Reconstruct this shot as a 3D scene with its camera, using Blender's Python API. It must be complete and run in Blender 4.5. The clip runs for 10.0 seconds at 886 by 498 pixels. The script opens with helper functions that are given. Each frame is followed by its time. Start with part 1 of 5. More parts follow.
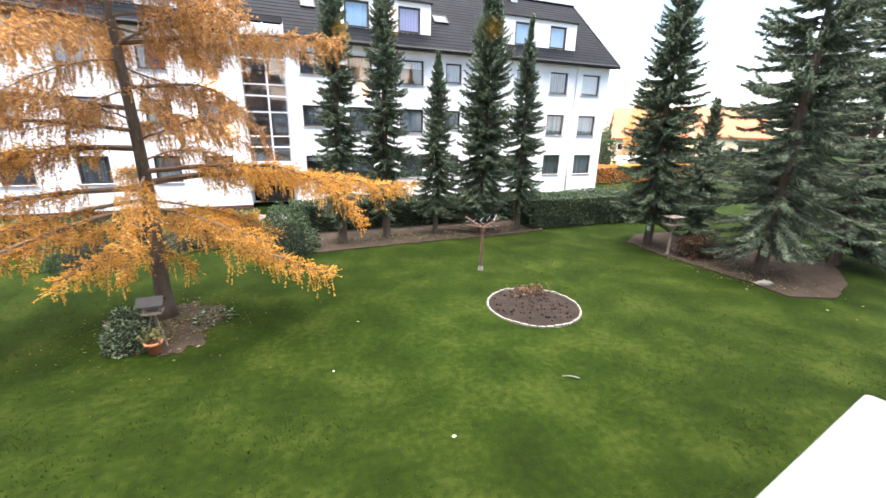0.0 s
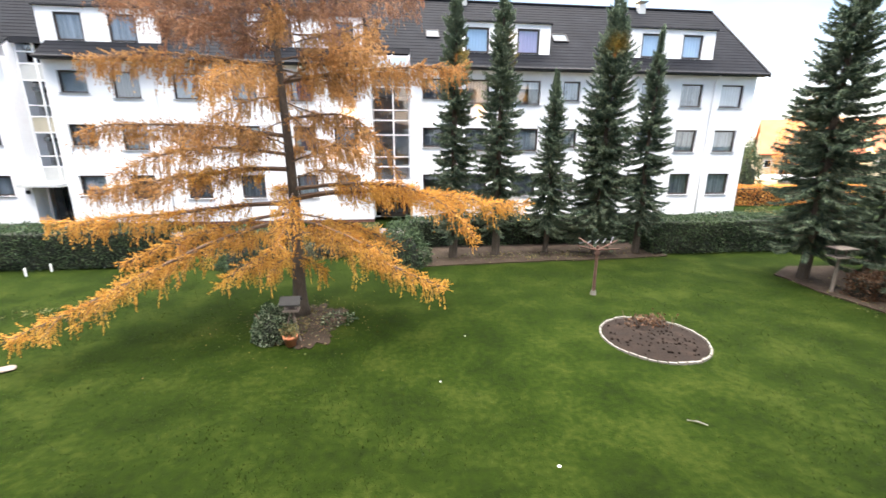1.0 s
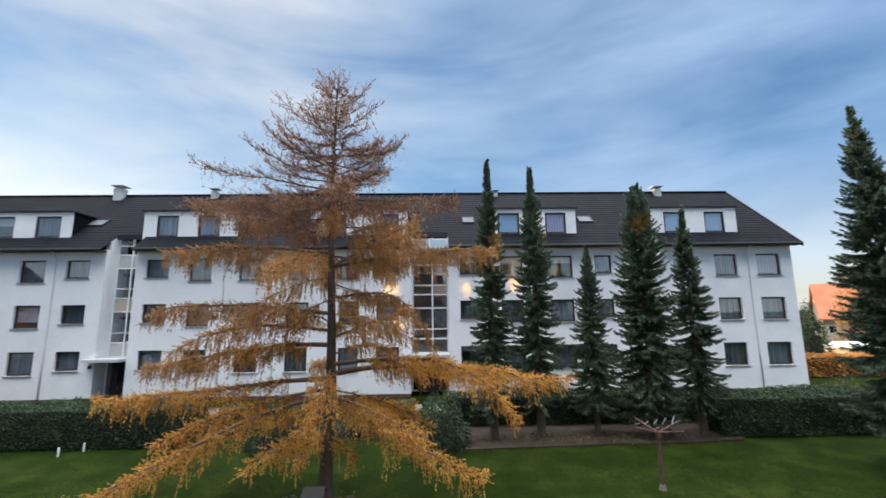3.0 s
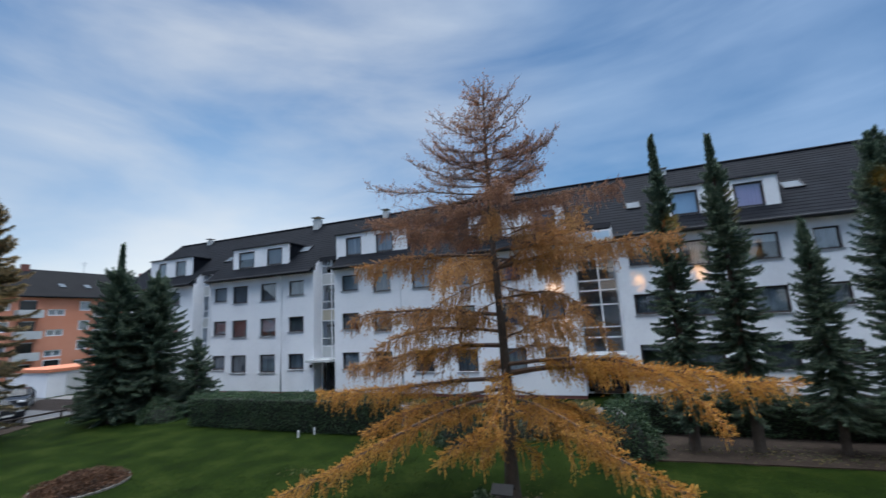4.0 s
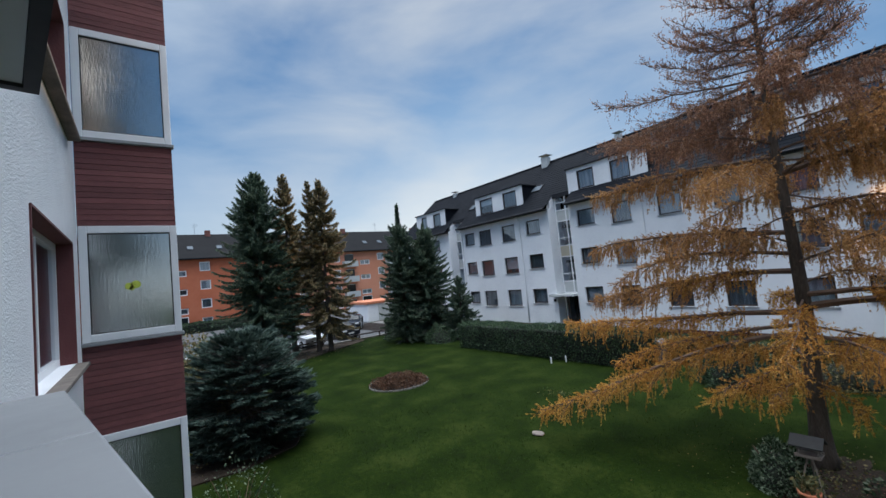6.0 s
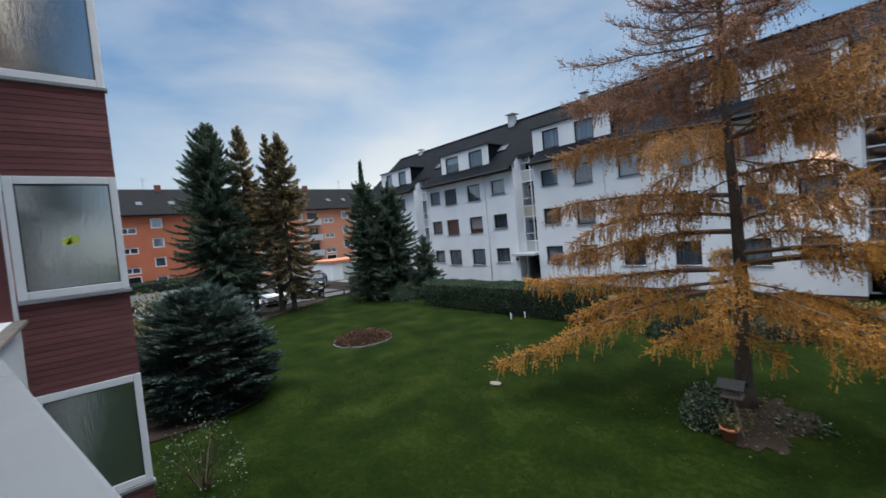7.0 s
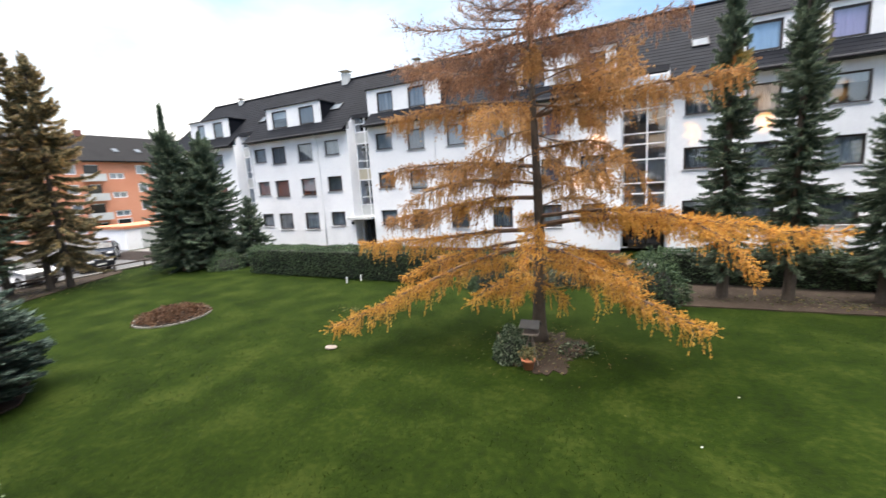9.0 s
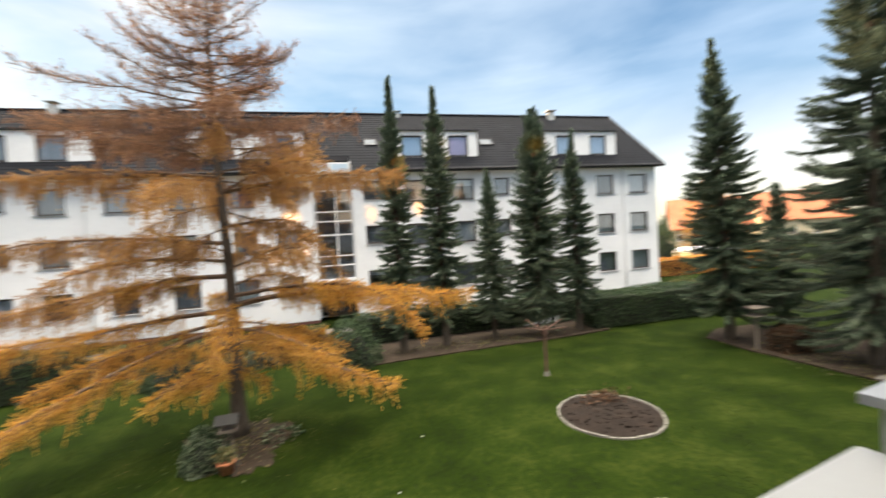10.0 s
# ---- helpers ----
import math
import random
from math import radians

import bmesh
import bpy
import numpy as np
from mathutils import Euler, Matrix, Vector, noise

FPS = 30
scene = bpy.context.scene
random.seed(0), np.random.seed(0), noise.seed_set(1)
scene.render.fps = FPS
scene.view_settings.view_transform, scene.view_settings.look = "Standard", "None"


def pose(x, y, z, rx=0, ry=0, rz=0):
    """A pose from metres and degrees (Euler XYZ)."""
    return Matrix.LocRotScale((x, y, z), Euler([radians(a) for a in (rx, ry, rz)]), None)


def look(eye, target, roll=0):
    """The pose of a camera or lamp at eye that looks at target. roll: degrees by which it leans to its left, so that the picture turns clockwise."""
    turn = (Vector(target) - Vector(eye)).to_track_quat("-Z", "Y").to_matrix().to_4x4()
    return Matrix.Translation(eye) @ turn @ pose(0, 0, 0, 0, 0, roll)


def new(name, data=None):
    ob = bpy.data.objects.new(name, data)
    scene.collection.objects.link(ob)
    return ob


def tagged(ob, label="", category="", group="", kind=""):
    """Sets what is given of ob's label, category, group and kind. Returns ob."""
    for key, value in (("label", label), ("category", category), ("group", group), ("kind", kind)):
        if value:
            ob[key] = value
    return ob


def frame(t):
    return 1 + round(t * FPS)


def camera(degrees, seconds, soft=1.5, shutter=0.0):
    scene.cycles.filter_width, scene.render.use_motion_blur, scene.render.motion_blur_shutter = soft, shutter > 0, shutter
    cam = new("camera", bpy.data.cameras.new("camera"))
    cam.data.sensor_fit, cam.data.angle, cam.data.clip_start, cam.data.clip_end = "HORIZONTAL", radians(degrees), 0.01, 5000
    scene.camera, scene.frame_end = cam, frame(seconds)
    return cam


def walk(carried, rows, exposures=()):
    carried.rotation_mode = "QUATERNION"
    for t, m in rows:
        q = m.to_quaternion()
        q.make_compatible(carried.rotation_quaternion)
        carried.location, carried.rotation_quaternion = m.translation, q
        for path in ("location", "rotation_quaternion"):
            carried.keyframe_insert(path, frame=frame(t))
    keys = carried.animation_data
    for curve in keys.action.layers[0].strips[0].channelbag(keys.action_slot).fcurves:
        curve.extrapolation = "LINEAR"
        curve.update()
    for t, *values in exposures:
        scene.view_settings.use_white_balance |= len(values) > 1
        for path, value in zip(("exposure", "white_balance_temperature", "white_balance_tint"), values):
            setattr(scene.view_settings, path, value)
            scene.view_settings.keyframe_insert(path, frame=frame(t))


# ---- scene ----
cam = camera(94.5, 10.0, soft=1.45, shutter=0.3)
PATH = [
    (0, -0.119, 0.212, 4.743, -16.75, -1.37, -21.39),
    (0.5, -0.161, 0.196, 4.750, -15.29, -0.81, -15.04),
    (1, -0.258, 0.134, 4.782, -14.51, -0.30, -6.41),
    (1.5, -0.291, 0.118, 4.759, -10.20, -0.66, -2.01),
    (2, -0.240, 0.144, 4.812, -2.40, -0.67, -3.82),
    (2.2, -0.212, 0.119, 4.822, 0.30, -0.42, -4.74),
    (3.3, -0.189, 0.038, 4.912, 10.41, 1.16, 3.93),
    (3.5, -0.248, 0.069, 4.911, 10.69, 1.42, 8.77),
    (4, -0.369, 0.081, 4.893, 9.70, 3.06, 21.04),
    (4.5, -0.452, 0.070, 4.832, 8.68, 3.58, 33.17),
    (5, -0.491, 0.024, 4.782, 7.41, 4.52, 43.23),
    (5.5, -0.487, 0.033, 4.768, 5.81, 5.03, 50.86),
    (5.7, -0.480, 0.056, 4.762, 4.98, 5.26, 52.95),
    (6.8, -0.398, 0.124, 4.732, -1.05, 5.44, 50.72),
    (7, -0.379, 0.145, 4.713, -2.48, 5.25, 48.62),
    (7.5, -0.390, 0.179, 4.669, -5.99, 4.80, 42.86),
    (8, -0.390, 0.181, 4.652, -8.60, 4.24, 37.37),
    (8.5, -0.367, 0.171, 4.644, -9.96, 3.95, 31.87),
    (9, -0.352, 0.194, 4.653, -9.20, 3.56, 26.06),
    (9.5, -0.304, 0.094, 4.747, -5.18, 3.93, 9.86),
    (9.8, -0.227, 0.046, 4.774, -3.36, 4.12, -3.14),
    (10, -0.218, -0.012, 4.799, -1.88, 3.46, -14.13),
]
EXPOSURES = [(0.0, 2.42, 6850, 14), (1.5, 2.08, 7200, 13), (2.2, 1.58, 7900, 9), (3.3, 0.72, 5850, 9), (4.5, 0.4, 5650, 9), (5.7, 0.38, 5700, 8), (7.0, 0.48, 6000, 9), (8.0, 1.12, 6300, 12), (8.6, 1.6, 6600, 13), (9.2, 1.7, 6900, 13), (9.6, 1.68, 7100, 12), (10.0, 1.55, 7700, 10)]
walk(cam, [(t, pose(x, y, z, 90 + p, r, yaw)) for t, x, y, z, p, r, yaw in PATH], EXPOSURES)

# ---------------------------------------------------------------- light
SUN_YAW, SUN_EL = 47.0, 9.0
world = bpy.data.worlds.new("sky")
scene.world = world
world.use_nodes = True
wn, wl = world.node_tree.nodes, world.node_tree.links
wn.clear()


def wnode(kind, **values):
    n = wn.new(kind)
    for k, v in values.items():
        n.inputs[k].default_value = v
    return n


sky = wn.new("ShaderNodeTexSky")
sky.sky_type = "NISHITA"
sky.sun_disc = False
sky.sun_elevation, sky.sun_rotation = radians(SUN_EL), radians(-SUN_YAW)
sky.air_density, sky.dust_density, sky.ozone_density = 1.0, 0.6, 4.0
coord = wn.new("ShaderNodeTexCoord")
stretch = wn.new("ShaderNodeMapping")
stretch.inputs["Rotation"].default_value = (0.0, 0.0, radians(25))
stretch.inputs["Scale"].default_value = (1.1, 2.0, 5.0)
wl.new(coord.outputs["Generated"], stretch.inputs["Vector"])
clouds = wnode("ShaderNodeTexNoise", Scale=1.15, Detail=7.0, Roughness=0.5, Distortion=0.3)
wl.new(stretch.outputs["Vector"], clouds.inputs["Vector"])
cover = wn.new("ShaderNodeValToRGB")
cover.color_ramp.elements[0].position, cover.color_ramp.elements[1].position = 0.31, 0.82
wl.new(clouds.outputs["Fac"], cover.inputs["Fac"])
# thin cloud carries the sun's glow on its side of the sky
towards = wn.new("ShaderNodeVectorMath")
towards.operation = "DOT_PRODUCT"
towards.inputs[1].default_value = (-math.sin(radians(SUN_YAW)) * 0.93, math.cos(radians(SUN_YAW)) * 0.93, 0.36)
wl.new(coord.outputs["Generated"], towards.inputs[0])
glow = wn.new("ShaderNodeValToRGB")
glow.color_ramp.elements[0].position, glow.color_ramp.elements[0].color = 0.1, (1.8, 2.45, 3.45, 1)
glow.color_ramp.elements[1].position, glow.color_ramp.elements[1].color = 0.98, (4.1, 3.9, 3.55, 1)
mid = glow.color_ramp.elements.new(0.72)
mid.color = (2.3, 2.8, 3.4, 1)
wl.new(towards.outputs["Value"], glow.inputs["Fac"])
# haze holds the sky's own glare down
thin = wn.new("ShaderNodeVectorMath")
thin.operation = "MULTIPLY_ADD"
thin.inputs[1].default_value, thin.inputs[2].default_value = (0.26, 0.25, 0.25), (1.0, 1.0, 1.0)
wl.new(sky.outputs["Color"], thin.inputs[0])
soften = wn.new("ShaderNodeVectorMath")
soften.operation = "DIVIDE"
wl.new(sky.outputs["Color"], soften.inputs[0])
wl.new(thin.outputs["Vector"], soften.inputs[1])
clear = wn.new("ShaderNodeVectorMath")
clear.operation = "MULTIPLY"
clear.inputs[1].default_value = (0.80, 1.01, 1.24)
wl.new(soften.outputs["Vector"], clear.inputs[0])
blend = wn.new("ShaderNodeMix")
blend.data_type = "RGBA"
wl.new(cover.outputs["Color"], blend.inputs[0])
wl.new(clear.outputs["Vector"], blend.inputs[6])
wl.new(glow.outputs["Color"], blend.inputs[7])
# zenith brightening added above the view, unseen, to lift the garden's light
axes = wn.new("ShaderNodeSeparateXYZ")
wl.new(coord.outputs["Generated"], axes.inputs[0])
overhead = wn.new("ShaderNodeMapRange")
overhead.interpolation_type = "SMOOTHSTEP"
for i, v in enumerate((0.66, 1.0, 0.0, 37.0)):
    overhead.inputs[i + 1].default_value = v
wl.new(axes.outputs["Z"], overhead.inputs[0])
boosted_sky = wn.new("ShaderNodeVectorMath")
boosted_sky.operation = "MULTIPLY_ADD"
boosted_sky.inputs[1].default_value = (1.0, 0.985, 0.95)
wl.new(overhead.outputs[0], boosted_sky.inputs[0])
haze = wn.new("ShaderNodeMapRange")
haze.interpolation_type = "SMOOTHSTEP"
for i, v in enumerate((0.0, 0.3, 1.0, 0.0)):
    haze.inputs[i + 1].default_value = v
wl.new(axes.outputs["Z"], haze.inputs[0])
low_haze = wn.new("ShaderNodeVectorMath")
low_haze.operation = "MULTIPLY_ADD"
low_haze.inputs[1].default_value = (1.7, 1.25, 0.6)
wl.new(haze.outputs[0], low_haze.inputs[0])
wl.new(blend.outputs[2], low_haze.inputs[2])
wl.new(low_haze.outputs["Vector"], boosted_sky.inputs[2])
background = wnode("ShaderNodeBackground", Strength=0.15)
wl.new(boosted_sky.outputs["Vector"], background.inputs["Color"])
wout = wn.new("ShaderNodeOutputWorld")
wl.new(background.outputs["Background"], wout.inputs["Surface"])

sun = new("sun", bpy.data.lights.new("sun", "SUN"))
sun.data.energy, sun.data.angle, sun.data.color = 3.0, radians(0.6), (1.0, 0.72, 0.45)
SUN_DIR = Vector((-math.sin(radians(SUN_YAW)) * math.cos(radians(SUN_EL)), math.cos(radians(SUN_YAW)) * math.cos(radians(SUN_EL)), math.sin(radians(SUN_EL))))
sun.matrix_world = look(SUN_DIR * 80, (0, 0, 0))


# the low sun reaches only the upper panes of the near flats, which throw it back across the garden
# added spot lamps at one upper pane stand in for that thrown-back sun
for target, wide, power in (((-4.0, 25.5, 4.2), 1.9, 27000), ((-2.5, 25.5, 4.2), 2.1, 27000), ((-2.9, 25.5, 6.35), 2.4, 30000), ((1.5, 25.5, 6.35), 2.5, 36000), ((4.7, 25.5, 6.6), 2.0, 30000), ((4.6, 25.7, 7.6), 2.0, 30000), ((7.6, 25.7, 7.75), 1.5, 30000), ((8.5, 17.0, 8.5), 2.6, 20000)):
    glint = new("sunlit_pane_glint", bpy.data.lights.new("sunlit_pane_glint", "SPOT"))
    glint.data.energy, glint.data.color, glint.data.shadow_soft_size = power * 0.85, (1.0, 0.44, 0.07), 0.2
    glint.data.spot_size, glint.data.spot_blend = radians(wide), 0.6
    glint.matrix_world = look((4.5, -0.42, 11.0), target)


# ---------------------------------------------------------------- materials
def material(name, colours, scale=3.0, rough=0.8, bump=0.0, bump_scale=40.0, fine=0.25, metal=0.0, spread=0.0, specular=0.5, island=False, stretch_by=(1, 1, 1), span=(0.3, 0.7)):
    """Two or three colours blended by a coarse and a fine noise in metres, with relief; spread: how far single objects or islands differ."""
    m = bpy.data.materials.new(name)
    m.use_nodes = True
    n, l = m.node_tree.nodes, m.node_tree.links
    b = n["Principled BSDF"]
    b.inputs["Metallic"].default_value = metal
    b.inputs["Specular IOR Level"].default_value = specular
    g = n.new("ShaderNodeNewGeometry")
    mp = n.new("ShaderNodeMapping")
    mp.inputs["Scale"].default_value = stretch_by
    l.new(g.outputs["Position"], mp.inputs["Vector"])

    def noise_at(s, detail):
        t = n.new("ShaderNodeTexNoise")
        t.inputs["Scale"].default_value, t.inputs["Detail"].default_value = s, detail
        l.new(mp.outputs["Vector"], t.inputs["Vector"])
        return t.outputs["Fac"]

    coarse, small = noise_at(scale, 4.0), noise_at(scale * 9.0, 5.0)
    mix = n.new("ShaderNodeMix")
    mix.inputs[0].default_value = fine
    l.new(coarse, mix.inputs[2])
    l.new(small, mix.inputs[3])
    fac = mix.outputs[0]
    if spread:
        if island:
            r = g.outputs["Random Per Island"]
        else:
            r = n.new("ShaderNodeObjectInfo").outputs["Random"]
        add = n.new("ShaderNodeMath")
        add.operation = "MULTIPLY_ADD"
        l.new(r, add.inputs[0])
        add.inputs[1].default_value = spread
        sub = n.new("ShaderNodeMath")
        sub.operation = "SUBTRACT"
        l.new(fac, sub.inputs[0])
        sub.inputs[1].default_value = spread / 2
        l.new(sub.outputs[0], add.inputs[2])
        fac = add.outputs[0]
    ramp = n.new("ShaderNodeValToRGB")
    e = ramp.color_ramp.elements
    e[0].position, e[1].position = span
    e[0].color, e[1].color = (*colours[0], 1), (*colours[-1], 1)
    if len(colours) == 3:
        e.new(0.5).color = (*colours[1], 1)
    l.new(fac, ramp.inputs["Fac"])
    l.new(ramp.outputs["Color"], b.inputs["Base Color"])
    rr = n.new("ShaderNodeMath")
    rr.operation = "MULTIPLY_ADD"
    l.new(small, rr.inputs[0])
    rr.inputs[1].default_value, rr.inputs[2].default_value = 0.2, rough - 0.1
    l.new(rr.outputs[0], b.inputs["Roughness"])
    if bump:
        bp = n.new("ShaderNodeBump")
        bp.inputs["Strength"].default_value, bp.inputs["Distance"].default_value = bump, 0.02
        l.new(noise_at(bump_scale, 4.0), bp.inputs["Height"])
        l.new(bp.outputs["Normal"], b.inputs["Normal"])
    return m


def leafy(name, colours, rough=0.6, spread=0.7, scale=0.8, through_light=0.25):
    """Foliage: colour by leaf and by a coarse drift, with some light let through."""
    m = material(name, colours, scale=scale, rough=rough, fine=0.35, spread=spread, island=True, specular=0.25)
    n, l = m.node_tree.nodes, m.node_tree.links
    b = n["Principled BSDF"]
    t = n.new("ShaderNodeBsdfTranslucent")
    l.new(b.inputs["Base Color"].links[0].from_socket, t.inputs["Color"])
    mix = n.new("ShaderNodeMixShader")
    mix.inputs[0].default_value = through_light
    l.new(b.outputs[0], mix.inputs[1])
    l.new(t.outputs[0], mix.inputs[2])
    l.new(mix.outputs[0], n["Material Output"].inputs["Surface"])
    return m


def glass(name, tint=(0.9, 0.95, 1.0), rough=0.02, base=0.12, relief=0.0, ribs=(2.0, 2.0, 2.0)):
    m = bpy.data.materials.new(name)
    m.use_nodes = True
    n, l = m.node_tree.nodes, m.node_tree.links
    n.remove(n["Principled BSDF"])
    clear = n.new("ShaderNodeBsdfTransparent")
    clear.inputs["Color"].default_value = (*tint, 1)
    shine = n.new("ShaderNodeBsdfGlossy")
    shine.inputs["Roughness"].default_value = rough
    edge = n.new("ShaderNodeLayerWeight")
    edge.inputs["Blend"].default_value = 0.5
    power = n.new("ShaderNodeMath")
    power.operation = "POWER"
    power.inputs[1].default_value = 3.0
    l.new(edge.outputs["Facing"], power.inputs[0])
    f = n.new("ShaderNodeMath")
    f.operation = "MULTIPLY_ADD"
    f.inputs[1].default_value, f.inputs[2].default_value = 0.8, base
    l.new(power.outputs[0], f.inputs[0])
    mix = n.new("ShaderNodeMixShader")
    l.new(f.outputs[0], mix.inputs[0])
    l.new(clear.outputs[0], mix.inputs[1])
    l.new(shine.outputs[0], mix.inputs[2])
    l.new(mix.outputs[0], n["Material Output"].inputs["Surface"])
    if relief:
        w = n.new("ShaderNodeTexNoise")
        w.inputs["Scale"].default_value = 1.0
        at = n.new("ShaderNodeMapping")
        at.inputs["Scale"].default_value = ribs
        bp = n.new("ShaderNodeBump")
        bp.inputs["Strength"].default_value, bp.inputs["Distance"].default_value = relief, 0.02
        g = n.new("ShaderNodeNewGeometry")
        l.new(g.outputs["Position"], at.inputs["Vector"])
        l.new(at.outputs["Vector"], w.inputs["Vector"])
        l.new(w.outputs["Fac"], bp.inputs["Height"])
        l.new(bp.outputs["Normal"], shine.inputs["Normal"])
    return m


GRASS = material("lawn", [(0.0053, 0.0103, 0.0013), (0.0091, 0.0174, 0.0019), (0.0204, 0.0295, 0.0049)], scale=0.8, rough=0.9, bump=0.8, bump_scale=30, fine=0.42, span=(0.36, 0.64), specular=0.04)
BLADE = leafy("grass_blade", [(0.0102, 0.0196, 0.0023), (0.0182, 0.0325, 0.0036), (0.034, 0.0469, 0.0083)], spread=0.8, scale=1.0)
SOIL = material("soil", [(0.016, 0.0104, 0.0072), (0.0296, 0.0208, 0.0144), (0.052, 0.0376, 0.0272)], scale=2.0, rough=0.95, bump=1.0, bump_scale=25, fine=0.5, specular=0.2)
DARK_SOIL = material("dug_soil", [(0.006, 0.004, 0.003), (0.011, 0.007, 0.005), (0.022, 0.014, 0.010)], scale=3.0, rough=0.95, bump=1.0, bump_scale=22, fine=0.5, specular=0.2)
ASPHALT = material("asphalt", [(0.045, 0.045, 0.048), (0.065, 0.065, 0.068)], scale=0.8, rough=0.85, bump=0.4, bump_scale=80)
PAVING = material("paving", [(0.10, 0.095, 0.09), (0.16, 0.15, 0.145)], scale=1.2, rough=0.85, bump=0.4)
STUCCO = material("white_stucco", [(0.70, 0.70, 0.71), (0.78, 0.78, 0.79), (0.82, 0.82, 0.82)], scale=0.6, rough=0.9, bump=0.5, bump_scale=60, fine=0.3, specular=0.2)
PLINTH = material("brick_plinth", [(0.13, 0.05, 0.04), (0.22, 0.09, 0.07)], scale=3.0, rough=0.9, bump=0.5, bump_scale=30)
ROOF = material("anthracite_tile", [(0.003, 0.004, 0.006), (0.005, 0.006, 0.009), (0.010, 0.012, 0.016)], scale=0.9, specular=0.07, rough=0.75, bump=0.5, bump_scale=14, fine=0.4)
ROOF_OLD = material("grey_roof_tile", [(0.0055, 0.0055, 0.0066), (0.011, 0.011, 0.0121)], specular=0.1, scale=0.5, rough=0.8, bump=0.6, bump_scale=8, fine=0.4)
FRAME_DARK = material("dark_brown_frame", [(0.025, 0.018, 0.015), (0.045, 0.032, 0.026)], scale=4, rough=0.5)
FRAME_WHITE = material("white_plastic_frame", [(0.72, 0.73, 0.74), (0.8, 0.8, 0.8)], scale=2, rough=0.4, bump=0.05)
PANEL_GREY = material("grey_panel", [(0.42, 0.43, 0.42), (0.52, 0.53, 0.52)], scale=1.0, rough=0.6)
PANEL_OCHRE = material("stairwell_panel", [(0.40, 0.36, 0.27), (0.50, 0.45, 0.34)], scale=1.0, rough=0.6)
# dark grey puts indoor dimness into the colour of flat slabs behind panes
INTERIOR = material("dim_room_backing", [(0.10, 0.10, 0.10), (0.2, 0.19, 0.18)], scale=0.35, rough=0.9)
CURTAIN = material("net_curtain", [(0.10, 0.10, 0.10), (0.36, 0.36, 0.35)], scale=2.0, rough=0.9, fine=0.3, spread=0.5, stretch_by=(3.5, 1, 0.25))
BLIND = material("roller_blind", [(0.48, 0.46, 0.42), (0.58, 0.56, 0.52)], scale=2, rough=0.7)
MAUVE = material("mauve_blind", [(0.50, 0.33, 0.48), (0.58, 0.40, 0.55)], scale=2, rough=0.8)
# opaque pale blue paints the sky's reflection into window and roof panes
PALE_BLUE = material("pale_sky_tint", [(0.42, 0.55, 0.66), (0.5, 0.62, 0.72)], scale=2, rough=0.8)
ZINC = material("zinc", [(0.30, 0.31, 0.33), (0.42, 0.43, 0.45)], scale=2, rough=0.45, metal=0.7)
GUTTER = material("dark_gutter", [(0.014, 0.014, 0.016), (0.026, 0.026, 0.03)], scale=2, rough=0.6, specular=0.25)
RENDER_ORANGE = material("orange_render", [(0.42, 0.114, 0.0495), (0.4872, 0.1425, 0.066), (0.5208, 0.171, 0.088)], scale=0.25, rough=0.9, bump=0.3, fine=0.3)
RENDER_SALMON = material("salmon_render", [(0.5676, 0.2208, 0.1235), (0.6192, 0.276, 0.171)], scale=0.3, rough=0.9, bump=0.3)
CLADDING = material("oxblood_brick", [(0.13, 0.043, 0.043), (0.175, 0.06, 0.058), (0.22, 0.08, 0.075)], scale=1.6, rough=0.75, bump=0.5, bump_scale=50, fine=0.4, spread=0.3, stretch_by=(1, 1, 3))
MORTAR = material("dark_joint", [(0.12, 0.04, 0.04), (0.15, 0.052, 0.05)], scale=3, rough=0.9, bump=0.3)
CAP = material("white_metal_cap", [(0.2254, 0.2321, 0.2387), (0.2785, 0.2851, 0.2917)], scale=1.5, rough=0.45, bump=0.08, bump_scale=10)
BARK = material("bark", [(0.035, 0.027, 0.021), (0.07, 0.055, 0.043), (0.12, 0.098, 0.08)], scale=4.0, rough=0.95, bump=1.0, bump_scale=30, fine=0.5, stretch_by=(1, 1, 0.3))
TWIG = material("twig_bark", [(0.085, 0.055, 0.04), (0.16, 0.10, 0.065)], scale=5.0, rough=0.9)
GOLD = leafy("larch_gold", [(0.3933, 0.1696, 0.0328), (0.5814, 0.2968, 0.0515), (0.7011, 0.424, 0.103)], spread=0.8, scale=0.9, through_light=0.35)
AMBER = leafy("larch_amber", [(0.2946, 0.142, 0.0495), (0.4419, 0.2312, 0.0765), (0.5565, 0.3245, 0.117)], spread=0.8, scale=0.9, through_light=0.3)
RUST = leafy("larch_rust", [(0.1748, 0.088, 0.054), (0.2944, 0.1496, 0.0855), (0.4232, 0.2288, 0.1215)], spread=0.8, scale=0.9, through_light=0.3)
SPRUCE = leafy("spruce_needles", [(0.0458, 0.0756, 0.0538), (0.0847, 0.1274, 0.0833), (0.1465, 0.1836, 0.1157)], spread=0.7, through_light=0.4)
BLUE_SPRUCE = leafy("blue_green_needles", [(0.0538, 0.0832, 0.0595), (0.1008, 0.1394, 0.096), (0.1747, 0.208, 0.144)], spread=0.7, through_light=0.4)
BROWN_SPRUCE = leafy("browning_needles", [(0.085, 0.085, 0.05), (0.19, 0.155, 0.08), (0.34, 0.25, 0.12)], spread=0.8, through_light=0.4)
